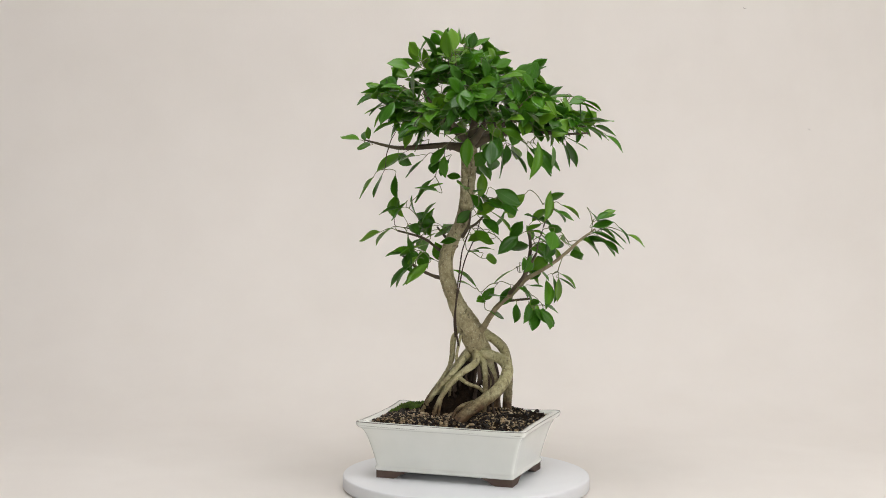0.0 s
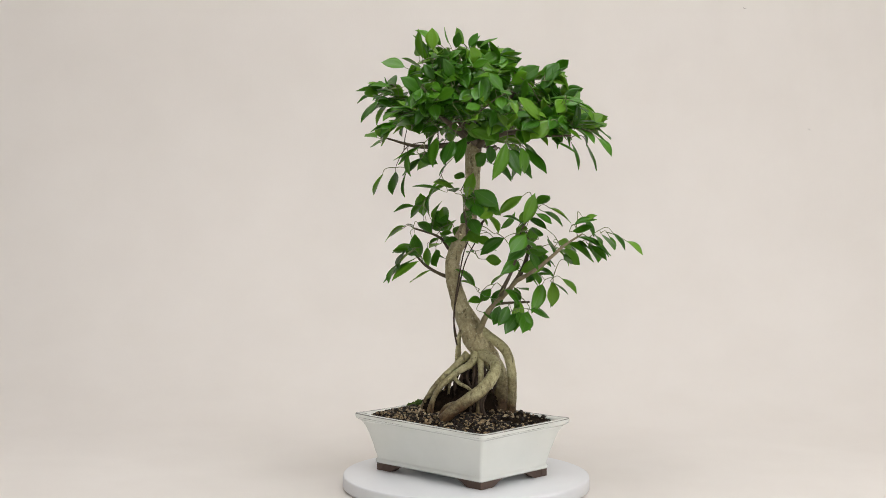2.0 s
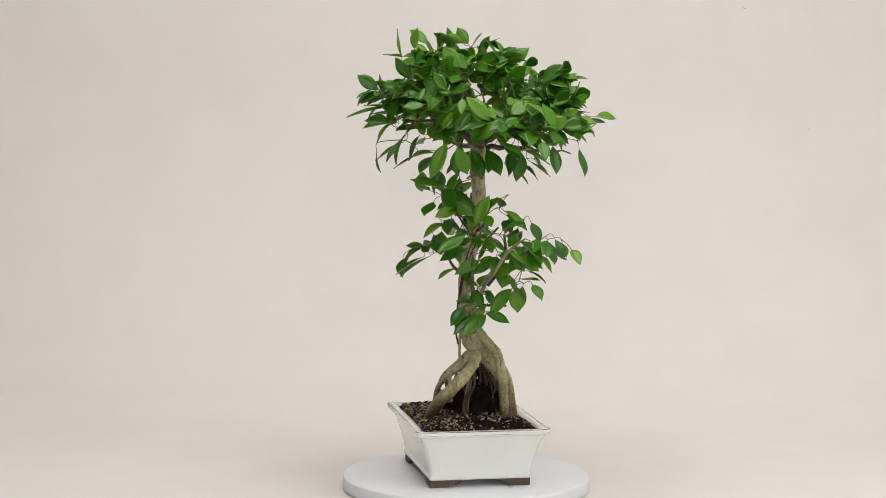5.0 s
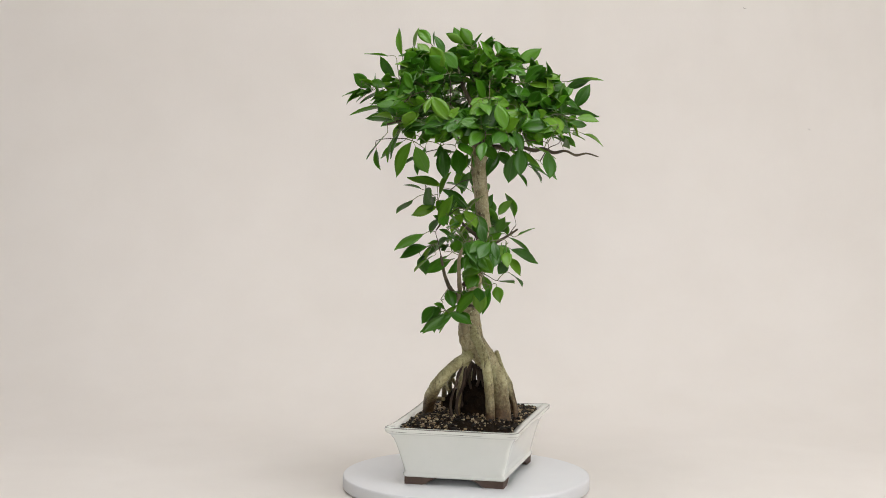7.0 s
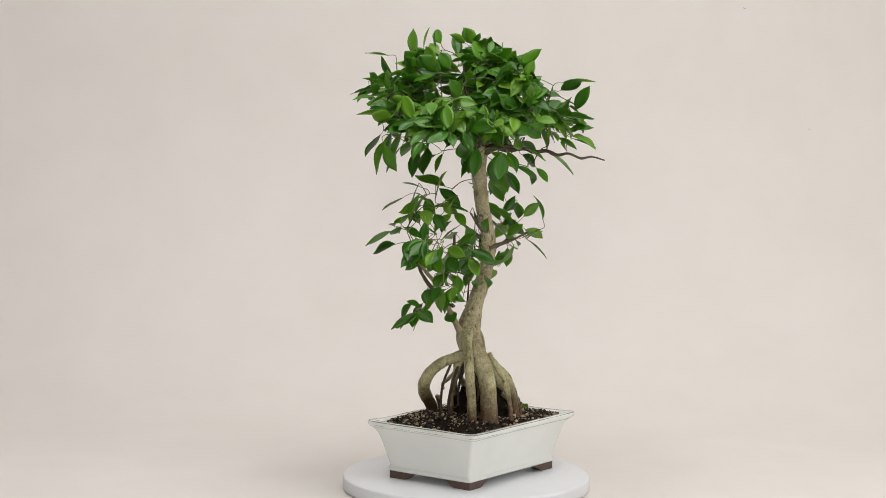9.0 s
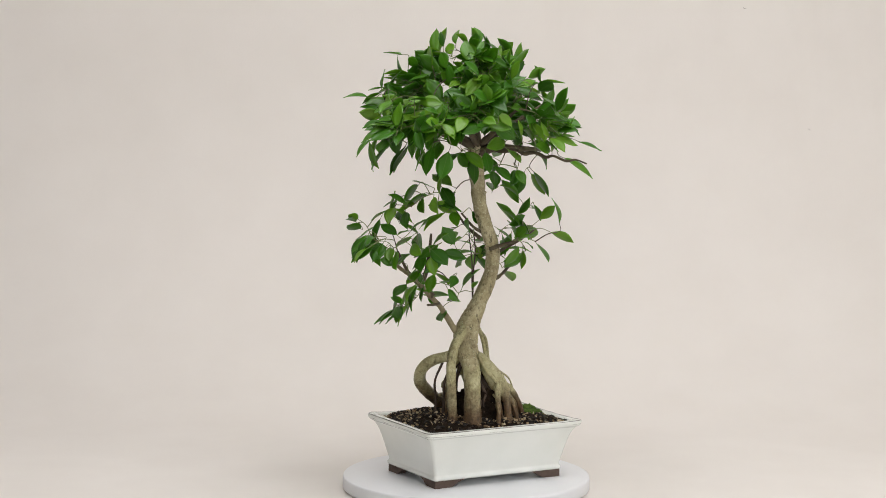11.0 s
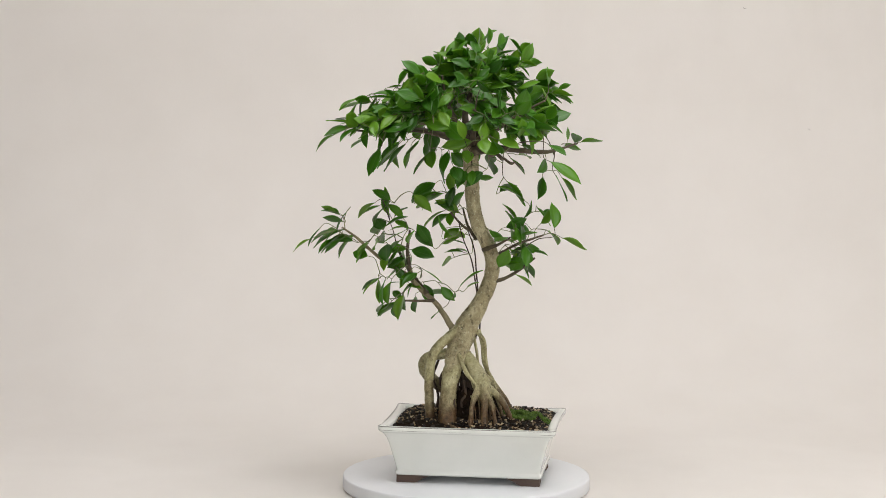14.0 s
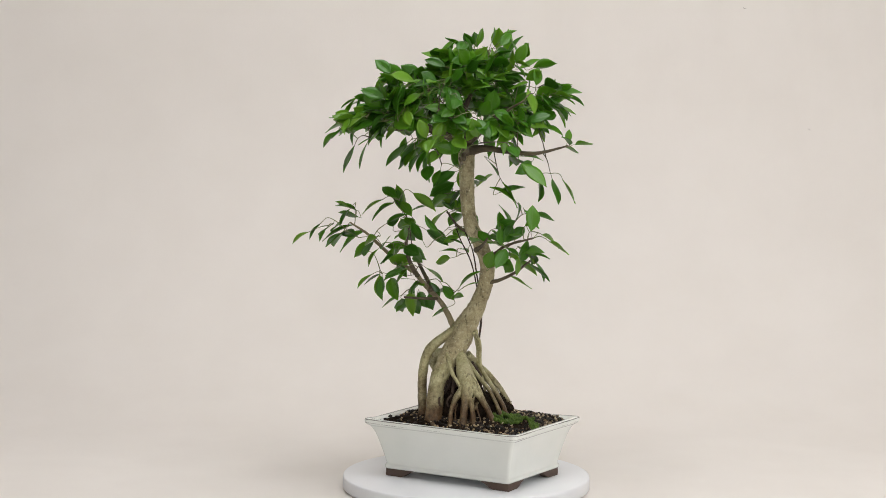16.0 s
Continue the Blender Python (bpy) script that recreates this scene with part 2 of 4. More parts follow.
def build_backdrop():
    """One cloth sheet: flat below the turntable, swept up into the wall, with faint hanging folds."""
    bm = bmesh.new()
    profile = [(-2.2 + 0.12 * i, TABLE) for i in range(24)]
    y0, r = profile[-1][0], 0.75
    for i in range(1, 25):
        a = radians(90 * i / 24)
        profile.append((y0 + r * math.sin(a), TABLE + r - r * math.cos(a)))
    y1, z1 = profile[-1]
    profile += [(y1, z1 + 0.06 * i) for i in range(1, 30)]
    rows = []
    for y, z in profile:
        row = []
        hang = min(1.0, max(0.0, (z - 0.25) / 0.5))
        for i in range(361):
            x = -2.4 + 4.8 * i / 360
            fold = 0.004 * noise.noise((x * 2.2, z * 0.7, 3.0)) + 0.0026 * noise.noise((x * 9 + 0.8 * z, z * 1.1, 7.0))
            crease = 0.013 * noise.noise((x * 30 + 4 * z, z * 3.0, 1.0)) * math.exp(-((x - 0.88) / 0.24) ** 2 - ((z - 0.92) / 0.30) ** 2)
            flat = 0.0012 * noise.noise((x * 4, y * 4, 5.0)) * (1 - hang)
            row.append(bm.verts.new((x, y + (fold + crease) * hang, z + flat)))
        rows.append(row)
    for a, b in zip(rows, rows[1:]):
        for k in range(360):
            bm.faces.new((a[k], a[k + 1], b[k + 1], b[k]))
    ob = mesh_object("backdrop", bm, CLOTH)
    solid = ob.modifiers.new("thickness", "SOLIDIFY")
    solid.thickness, solid.offset = 0.002, -1
    return tagged(ob, "cream cloth backdrop sweeping from table to wall", "backdrop", kind="structure")


def wall_with_opening(name, along, across, at0, at1, u0, u1, hole):
    """A wall with one opening (u from, u to, z from, z to); along is the axis it runs on."""
    bm = bmesh.new()
    a, b, c, d = hole
    for p, q, z0, z1 in ((u0, a, -0.8, 2.6), (b, u1, -0.8, 2.6), (a, b, -0.8, c), (a, b, d, 2.6)):
        if along == "y":
            box(bm, at0, at1, p, q, z0, z1)
        else:
            box(bm, p, q, at0, at1, z0, z1)
    return tagged(mesh_object(name, bm, PLASTER, smooth=False), "plain white plaster wall with a window opening", "wall", kind="structure")


def build_window(name, along, at, hole):
    a, b, c, d = hole
    root = tagged(new(name), "white framed window, added out of view", "window", kind="structure")
    bars = [(a, b, c, c + 0.06), (a, b, d - 0.06, d), (a, a + 0.06, c + 0.06, d - 0.06), (b - 0.06, b, c + 0.06, d - 0.06),
            ((a + b) / 2 - 0.03, (a + b) / 2 + 0.03, c + 0.06, d - 0.06)]
    bm = bmesh.new()
    for p, q, z0, z1 in bars:
        if along == "y":
            box(bm, at - 0.03, at + 0.03, p, q, z0, z1)
        else:
            box(bm, p, q, at - 0.03, at + 0.03, z0, z1)
    part("window_frame", bm, WHITE, root, smooth=False)
    bm = bmesh.new()
    if along == "y":
        box(bm, at - 0.003, at + 0.003, a + 0.06, b - 0.06, c + 0.06, d - 0.06)
    else:
        box(bm, a + 0.06, b - 0.06, at - 0.003, at + 0.003, c + 0.06, d - 0.06)
    part("pane", bm, GLASS, root, smooth=False).visible_shadow = False


def build_room():
    wall_with_opening("wall_east", "y", "x", 2.8, 3.0, -6.4, 2.0, (-3.1, -0.9, 1.0, 2.5))
    # Window added out of view around the east fill lamp.
    build_window("added_window_east", "y", 2.9, (-3.1, -0.9, 1.0, 2.5))
    wall_with_opening("wall_south", "x", "y", -6.4, -6.2, -2.8, 2.8, (-1.6, 1.2, 1.0, 2.5))
    build_window("window_2", "x", -6.3, (-1.6, 1.2, 1.0, 2.5))
    for name, span in (("wall_west", (-3.0, -2.8, -6.4, 2.0, -0.8, 2.6)), ("wall_north", (-2.8, 2.8, 1.8, 2.0, -0.8, 2.6))):
        bm = bmesh.new()
        box(bm, *span)
        # The unseen west wall is dark to dim the left of the backdrop.
        dark = name == "wall_west"
        tagged(mesh_object(name, bm, LIGHT_CUT_WALL if dark else PLASTER, smooth=False), "unseen charcoal wall that cuts bounce light on the left" if dark else "plain white plaster wall", "wall", kind="structure")
    bm = bmesh.new()
    for span in ((-3.0, -1.05, -6.4, 2.0), (1.15, 3.0, -6.4, 2.0), (-1.05, 1.15, -6.4, -1.5), (-1.05, 1.15, 0.4, 2.0)):
        box(bm, *span, 2.6, 2.75)
    tagged(mesh_object("ceiling", bm, PLASTER, smooth=False), "plain white plaster ceiling with an opening added for the overhead lamp", "ceiling", kind="structure")
    # An invented skylight, out of view, houses the overhead fill lamp.
    skylight = tagged(new("added_skylight"), "flat glazed skylight, added out of view for the overhead lamp", "skylight", kind="structure")
    bm = bmesh.new()
    for span in ((-1.05, 1.15, -1.5, -1.44), (-1.05, 1.15, 0.34, 0.4), (-1.05, -0.99, -1.44, 0.34), (1.09, 1.15, -1.44, 0.34)):
        box(bm, *span, 2.65, 2.71)
    part("window_frame", bm, WHITE, skylight, smooth=False)
    bm = bmesh.new()
    box(bm, -0.99, 1.09, -1.44, 0.34, 2.677, 2.683)
    part("pane", bm, GLASS, skylight, smooth=False).visible_shadow = False
    bm = bmesh.new()
    box(bm, -3.0, 3.0, -6.4, 2.0, -0.95, -0.8)
    tagged(mesh_object("floor", bm, BOARDS, smooth=False), "grey studio floor", "floor", kind="structure")
    bm = bmesh.new()
    box(bm, -2.4, 2.4, -2.2, 1.35, TABLE - 0.05, TABLE - 0.006)
    for x in (-2.2, 2.2):
        for y in (-2.0, 1.1):
            box(bm, x - 0.04, x + 0.04, y - 0.04, y + 0.04, -0.8, TABLE - 0.05)
    tagged(mesh_object("platform", bm, BOARDS, smooth=False), "grey board platform below the backdrop cloth", "platform", kind="structure")


# ---- the turntable ----
def lathe(bm, profile, n=96):
    rings = [[Vector((r * math.cos(2 * math.pi * k / n), r * math.sin(2 * math.pi * k / n), z)) for k in range(n)] for r, z in profile]
    stack(bm, rings, True, True)


def build_turntable():
    root = tagged(new("turntable"), "round white turntable with a satin top", "turntable")
    bm = bmesh.new()
    lathe(bm, [(0.200, -0.0235), (0.2205, -0.0235), (0.2228, -0.0225), (0.2235, -0.021), (0.2235, -0.0035), (0.2229, -0.0012), (0.2215, -0.0003), (0.2195, 0.0)])
    part("disc", bm, WHITE, root, "white satin disc with a rounded edge")
    bm = bmesh.new()
    lathe(bm, [(0.15, TABLE + 0.002), (0.155, TABLE + 0.004), (0.155, -0.0238), (0.15, -0.0232)])
    part("base", bm, WHITE, root)
    return root


# ---- the pot ----
POT = Matrix.Translation((-0.0125, 0.0068, 0)) @ Matrix.Rotation(radians(-18.47), 4, "Z")
LOW, HIGH = Vector((0.1278, 0.0896)), Vector((0.1564, 0.1188))


def pot_ring(z, spread, grow=0.0, corner=0.006, bow=0.0, lift=0.0):
    h = LOW.lerp(HIGH, spread)
    pts = rounded(h.x + grow, h.y + grow, corner, 6, bow)
    out = []
    for p in pts:
        k = (abs(p.x) / (h.x + grow)) ** 6 * (abs(p.y) / (h.y + grow)) ** 6
        p = p * (1 + 5 * lift * k)
        out.append(POT @ Vector((p.x, p.y, z + lift * k)))
    return out


def build_pot():
    root = tagged(new("bonsai_pot"), "cream glazed rectangular bonsai pot on brown clay feet", "pot")
    bm = bmesh.new()
    stack(bm, [pot_ring(0.016, 0, -0.012), pot_ring(0.0135, 0, -0.004), pot_ring(0.0135, 0, 0.001), pot_ring(0.0155, 0, 0.0028), pot_ring(0.0195, 0, 0.003),
               pot_ring(0.0215, 0, 0.0012), pot_ring(0.024, 0.02), pot_ring(0.038, 0.13), pot_ring(0.052, 0.25), pot_ring(0.064, 0.36), pot_ring(0.074, 0.46),
               pot_ring(0.082, 0.56), pot_ring(0.088, 0.67, 0, 0.006, 0.001), pot_ring(0.0935, 0.80, 0, 0.006, 0.002)], True)
    part("body", bm, GLAZE, root, "cream glazed body with flared sides")
    bm = bmesh.new()
    b = 0.0025
    stack(bm, [pot_ring(0.092, 0.77, 0, 0.008, b), pot_ring(0.0945, 0.93, 0, 0.008, b, 0.001), pot_ring(0.0962, 0.985, 0, 0.009, b, 0.0015), pot_ring(0.0978, 1.0, 0, 0.009, b, 0.002),
               pot_ring(0.1018, 1.0, 0.0008, 0.009, b, 0.002), pot_ring(0.1040, 1.0, -0.0010, 0.009, b, 0.002), pot_ring(0.1044, 1.0, -0.006, 0.009, b, 0.002),
               pot_ring(0.1034, 1.0, -0.0130, 0.009, b, 0.001), pot_ring(0.1005, 1.0, -0.0165, 0.009, b), pot_ring(0.086, 1.0, -0.020, 0.009, b)])
    part("rim", bm, GLAZE, root, "glazed lip")
    for z, grow, lift, thick in ((0.1034, -0.0003, 0.002, 0.0009), (0.0972, -0.0006, 0.002, 0.0006)):
        bm = bmesh.new()
        loop = pot_ring(z, 1.0, grow, 0.009, b, lift)
        rings = []
        for i, p in enumerate(loop):
            ahead = (loop[(i + 1) % len(loop)] - loop[i - 1]).normalized()
            side = Vector((ahead.y, -ahead.x, 0)).normalized()
            r = thick * (0.75 + 1.1 * noise.noise(p * 45))
            rings.append([bm.verts.new(p + (side * math.cos(a) + Vector((0, 0, 1)) * math.sin(a)) * r) for a in (0, 1.57, 3.14, 4.71)])
        for i in range(len(rings)):
            a, c = rings[i - 1], rings[i]
            for k in range(4):
                bm.faces.new((a[k], a[(k + 1) % 4], c[(k + 1) % 4], c[k]))
        part("worn_edge", bm, WORN, root, "dark line where the glaze is worn")
    for sx in (1, -1):
        for sy in (1, -1):
            bm = bmesh.new()
            for axis in (0, 1):
                outline = [(0.0, 0.0), (0.032, 0.0), (0.038, 0.002), (0.045, 0.007), (0.053, 0.0105), (0.062, 0.0135), (0.0, 0.0135)]
                inner = 0.014 if axis == 0 else 0.0137
                layers = []
                for depth in (0.0005 if axis == 0 else 0.0008, inner):
                    row = []
                    for s, z in outline:
                        u, v = LOW.x - s, LOW.y - depth
                        if axis:
                            u, v = LOW.x - depth, LOW.y - s
                        row.append(bm.verts.new(POT @ Vector((sx * u, sy * v, z))))
                    layers.append(row)
                bm.faces.new(layers[0])
                bm.faces.new(layers[1][::-1])
                for k in range(len(outline)):
                    bm.faces.new((layers[0][k], layers[1][k], layers[1][(k + 1) % 7], layers[0][(k + 1) % 7]))
            bmesh.ops.recalc_face_normals(bm, faces=bm.faces)
            ob = part("foot", bm, CLAY, root, "unglazed brown clay foot", smooth=False)
    return root


# ---- soil, gravel, moss ----
def ground(x, y):
    """Height of the planting soil in the pot's own axes: a low mound."""
    edge = max(abs(x) / 0.145, abs(y) / 0.104)
    return 0.0955 + 0.021 * max(0.0, 1 - edge ** 4) + 0.0025 * noise.noise((x * 40, y * 40, 2))


def build_soil():
    bm = bmesh.new()
    grid = []
    for i in range(61):
        grid.append([])
        for j in range(45):
            x, y = -0.1435 + 0.287 * i / 60, -0.1015 + 0.203 * j / 44
            grid[-1].append(bm.verts.new(POT @ Vector((x, y, ground(x, y) - 0.002 + 0.003 * noise.noise((x * 160, y * 160, 0))))))
    for i in range(60):
        for j in range(44):
            bm.faces.new((grid[i][j], grid[i + 1][j], grid[i + 1][j + 1], grid[i][j + 1]))
    skirt = []
    ring = [grid[i][0] for i in range(60)] + [grid[60][j] for j in range(44)] + [grid[60 - i][44] for i in range(60)] + [grid[0][44 - j] for j in range(44)]
    for v in ring:
        skirt.append(bm.verts.new(POT @ Vector(((POT.inverted() @ v.co).x * 0.9, (POT.inverted() @ v.co).y * 0.9, 0.078))))
    for k in range(len(ring)):
        bm.faces.new((ring[k], skirt[k], skirt[(k + 1) % len(ring)], ring[(k + 1) % len(ring)]))
    bm.faces.new(skirt[::-1])
    return tagged(mesh_object("soil", bm, SOIL), "dark damp potting soil mounded in the pot", "soil", kind="stuff")


def stone_mesh(seed, flat):
    bm = bmesh.new()
    bmesh.ops.create_icosphere(bm, subdivisions=1, radius=1.0)
    for v in bm.verts:
        v.co *= 1 + 0.8 * noise.noise(v.co * 1.7 + Vector((seed * 7.1, seed * 3.3, 0)))
        v.co.z *= flat
    return bm


def build_gravel():
    rng = random.Random(5)
    root = tagged(new("gravel"), "tan, grey and brown gravel strewn on the soil", "gravel")
    shapes = []
    for s in range(5):
        bm = stone_mesh(s, 0.62 + 0.05 * s)
        me = bpy.data.meshes.new("pebble")
        bm.to_mesh(me)
        bm.free()
        me.materials.append(PEBBLE)
        shapes.append(me)
    templates = [([v.co.copy() for v in me.vertices], [tuple(f.vertices) for f in me.polygons]) for me in shapes]
    verts, faces, count = [], [], 0

    def spot():
        while True:
            x, y = rng.uniform(-0.141, 0.141), rng.uniform(-0.100, 0.100)
            bare = (0.62 if y < -0.01 else 0.24) + (0.12 if x < 0.03 else -0.10) + 0.35 * noise.noise((x * 22, y * 22, 9))
            if (x + 0.085) ** 2 / 0.0022 + (y - 0.03) ** 2 / 0.0022 < 1 and rng.random() < 0.7:
                continue
            if rng.random() < bare + 0.08:
                return x, y

    for _ in range(3300):
        x, y = spot()
        r = rng.uniform(0.0010, 0.0027)
        m = POT @ Matrix.Translation((x, y, ground(x, y) - 0.0008 + 0.3 * r)) @ Euler((rng.uniform(-0.5, 0.5), rng.uniform(-0.5, 0.5), rng.uniform(0, 6))).to_matrix().to_4x4() @ Matrix.Diagonal((r * rng.uniform(0.9, 1.5), r, r, 1))
        vs, fs = templates[rng.randrange(5)]
        verts += [m @ v for v in vs]
        faces += [tuple(i + count for i in f) for f in fs]
        count += len(vs)
    me = bpy.data.meshes.new("fine_gravel")
    me.from_pydata(verts, [], faces)
    me.materials.append(GRAVEL)
    ob = new("fine_gravel", me)
    ob.parent = root
    tagged(ob, "fine mixed gravel", kind="stuff")
    for _ in range(240):
        x, y = spot()
        r = rng.uniform(0.0025, 0.0042)
        ob = new("pebble", shapes[rng.randrange(5)])
        ob.parent = root
        ob.matrix_basis = POT @ Matrix.Translation((x, y, ground(x, y) + 0.25 * r)) @ Euler((rng.uniform(-0.4, 0.4), rng.uniform(-0.4, 0.4), rng.uniform(0, 6))).to_matrix().to_4x4() @ Matrix.Diagonal((r * rng.uniform(0.9, 1.4), r, r, 1))
    return root


def build_moss():
    rng = random.Random(8)
    verts, faces = [], []
    for _ in range(3200):
        a, d = rng.uniform(0, 2 * math.pi), math.sqrt(rng.random())
        wx, wy = -0.098 + 0.047 * d * math.cos(a), 0.052 + 0.036 * d * math.sin(a)
        if noise.noise((wx * 55, wy * 55, 4)) < -0.08 + 0.5 * (d - 0.6):
            continue
        q = POT.inverted() @ Vector((wx, wy, 0))
        if abs(q.x) > 0.138 or abs(q.y) > 0.097:
            continue
        base = Vector((wx, wy, ground(q.x, q.y) - 0.001 + 0.004 * (1 - d * d) + 0.006 * noise.noise((wx * 80, wy * 80, 1))))
        h, r, lean = rng.uniform(0.003, 0.0065), rng.uniform(0.0007, 0.0014), Vector((rng.uniform(-1, 1), rng.uniform(-1, 1), 0)) * 0.002
        n = len(verts)
        for k in range(4):
            verts.append(base + Vector((r * math.cos(k * 1.571), r * math.sin(k * 1.571), 0)))
        for k in range(4):
            verts.append(base + lean * 0.6 + Vector((1.3 * r * math.cos(k * 1.571 + 0.4), 1.3 * r * math.sin(k * 1.571 + 0.4), 0.6 * h)))
        verts.append(base + lean + Vector((0, 0, h)))
        for k in range(4):
            faces += [(n + k, n + (k + 1) % 4, n + 4 + (k + 1) % 4, n + 4 + k), (n + 4 + k, n + 4 + (k + 1) % 4, n + 8)]
    me = bpy.data.meshes.new("moss")
    me.from_pydata(verts, [], faces)
    me.shade_smooth()
    me.materials.append(MOSS)
    return tagged(new("moss", me), "low green cushion of moss on the soil", "moss", kind="stuff")


# ---- the tree ----
NODES = []   # points where a twig may spring


def remember(path, owner, start=0.0):
    n = len(path)
    NODES.extend((p.to_3d(), owner) for i, p in enumerate(path) if i >= start * n)


def build_trunk(tree):
    trunk, _ = limb("trunk", [(40, 49, 182, 12), (32, 38, 205, 16), (23, 22, 226, 19.5), (13, 7, 246, 21.5), (2, 4, 272, 20.5), (-13, 6, 297, 16.5), (-24, 10, 320, 14.2), (-35, 16, 347, 13.4),
                             (-40, 21, 373, 13), (-38, 26, 398, 12.8), (-28, 30, 425, 12.6), (-14, 30, 450, 12.6), (-6, 26, 478, 12.4), (-3, 23, 501, 12.6), (-1, 20, 535, 13.2), (0, 18, 562, 14),
                             (1, 18, 586, 14.5), (2, 19, 608, 10)],
                    BARK, tree, "grey-brown trunk with pale specks and a slow curve", 32, 18, 0.10, 75)
    rng = random.Random(3)
    spine = smooth_path([(15, 9, 242, 22), (2, 4, 272, 20.5), (-24, 10, 320, 14.4), (-39, 23, 380, 13), (-28, 30, 425, 12.6), (-5, 25, 482, 12.4), (0, 18, 562, 14)], 10)
    for q in rng.sample(spine[2:], 19):
        a = rng.uniform(0, 6.28)
        out = Vector((math.cos(a), math.sin(a), 0.1))
        bm = bmesh.new()
        p = q.to_3d() * 1000
        tube(bm, smooth_path([(*(p + out * q[3] * 760), 4.6), (*(p + out * (q[3] * 940 + 0.6)), 3.2), (*(p + out * (q[3] * 940 + 3.0)), 1.5)], 3), 8, 0.15, 200)
        part("knot", bm, BARK, tree)


def build_roots(tree):
    thick = "smooth grey-olive surface root arching into the soil"
    runs = [
        [(16, 8, 224, 11), (44, -8, 219, 9.6), (66, -27, 211, 9.8), (71, -46, 194, 10.4), (58, -62, 170, 11), (32, -69, 148, 11.2), (4, -69, 128, 10.8), (-16, -69, 108, 10)],
        [(14, 8, 270, 10), (27, 10, 259, 9.6), (46, 15, 246, 8.8), (67, 24, 224, 8.6), (75, 30, 184, 8.4), (75, 33, 150, 8.2), (74, 34, 120, 8.4), (74, 34, 98, 9.5)],
        [(28, 32, 212, 16), (37, 45, 192, 15.4), (43, 52, 173, 14.8), (46, 56, 146, 15), (47, 57, 118, 16.5), (47, 57, 98, 19)],
        [(8, 24, 224, 9), (-2, 42, 205, 12.5), (-10, 53, 186, 16), (-15, 61, 172, 16), (-17, 73, 160, 12), (-15, 81, 144, 7)],
        [(-16, 70, 164, 9), (-16, 80, 148, 7.4), (-14, 87, 124, 6.4), (-13, 90, 100, 8)],
        [(-20, 64, 170, 9), (-36, 72, 160, 6.4), (-50, 75, 142, 5.2), (-62, 76, 120, 4.8), (-66, 77, 104, 5)],
        [(-9, 68, 170, 8), (3, 78, 150, 5.4), (9, 85, 128, 4.2), (11, 88, 100, 4.6)],
        [(-18, 74, 160, 7), (-27, 83, 142, 4.6), (-32, 90, 120, 3.6), (-34, 93, 100, 4)],
        [(0, 3, 220, 8), (-16, -12, 200, 6), (-34, -25, 180, 5.2), (-57, -26, 154, 4.6), (-78, -20, 122, 4.4), (-86, -18, 104, 4.5)],
        [(18, -1, 222, 9), (14, -14, 206, 7), (-13, -24, 186, 5.8), (-38, -36, 160, 5), (-54, -36, 130, 4.4), (-62, -34, 104, 4.5)],
        [(24, 0, 216, 8), (31, -9, 198, 5.8), (33, -16, 164, 5), (32, -20, 128, 4.8), (32, -20, 100, 6)],
        [(-18, -26, 184, 3.8), (0, -36, 172, 3.6), (18, -40, 166, 3.4), (27, -36, 158, 2.4)],
        [(24, -44, 142, 3.6), (8, -54, 140, 4.0), (-14, -60, 132, 3.8), (-26, -60, 114, 3.4), (-30, -60, 100, 3.5)],
        [(-34, -26, 172, 4), (-48, -12, 152, 3.6), (-62, 8, 128, 3.6), (-68, 18, 104, 4)],
        [(-24, -20, 178, 3.4), (-36, -34, 168, 3), (-44, -38, 150, 2.6), (-50, -40, 120, 2.4), (-52, -40, 100, 2.4)],
        [(-2, 20, 212, 6), (-24, 28, 188, 4), (-48, 30, 160, 3.6), (-64, 34, 132, 3.4), (-76, 36, 104, 3.5)],
        [(-10, 36, 200, 5), (-30, 48, 172, 3.4), (-46, 56, 140, 3.2), (-56, 60, 104, 3.2)],
        [(26, 50, 228, 4.0), (14, 62, 196, 3.8), (4, 68, 182, 3.2), (-8, 72, 164, 2.4)],
        [(50, -14, 208, 2.4), (57, -26, 174, 2.0), (46, -34, 136, 2.4), (55, -30, 100, 3)],
        [(32, -6, 204, 3), (47, -12, 172, 2.4), (37, -22, 138, 2.6), (44, -20, 100, 3.2)],
    ]
    for pts in runs[:18]:
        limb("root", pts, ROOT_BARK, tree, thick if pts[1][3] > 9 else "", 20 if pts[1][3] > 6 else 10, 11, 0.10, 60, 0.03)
    for pts in runs[18:]:
        limb("root", pts, STRAND, tree, "thin dark root inside the root cage", 10, 11, 0.14, 90)
    rng = random.Random(12)
    for _ in range(30):
        x, y = rng.uniform(-26, 42), rng.uniform(-24, 66)
        limb("root", [(x * 0.6 + 6, y * 0.6 + 6, 206 - 0.5 * max(0, y), 4), (x, y, 178 - 0.4 * max(0, y), 2.8), (x + rng.uniform(-14, 14), y + rng.uniform(-14, 14), 140, 2.2),
                      (x + rng.uniform(-16, 16), y + rng.uniform(-16, 16), 100, 3.5)], STRAND, tree, "", 8, 6, 0.2, 150)
    for _ in range(14):
        x, y, z = rng.uniform(-44, 8), rng.uniform(66, 82), rng.uniform(132, 160)
        dx, dy = rng.uniform(-16, 12), rng.uniform(4, 15)
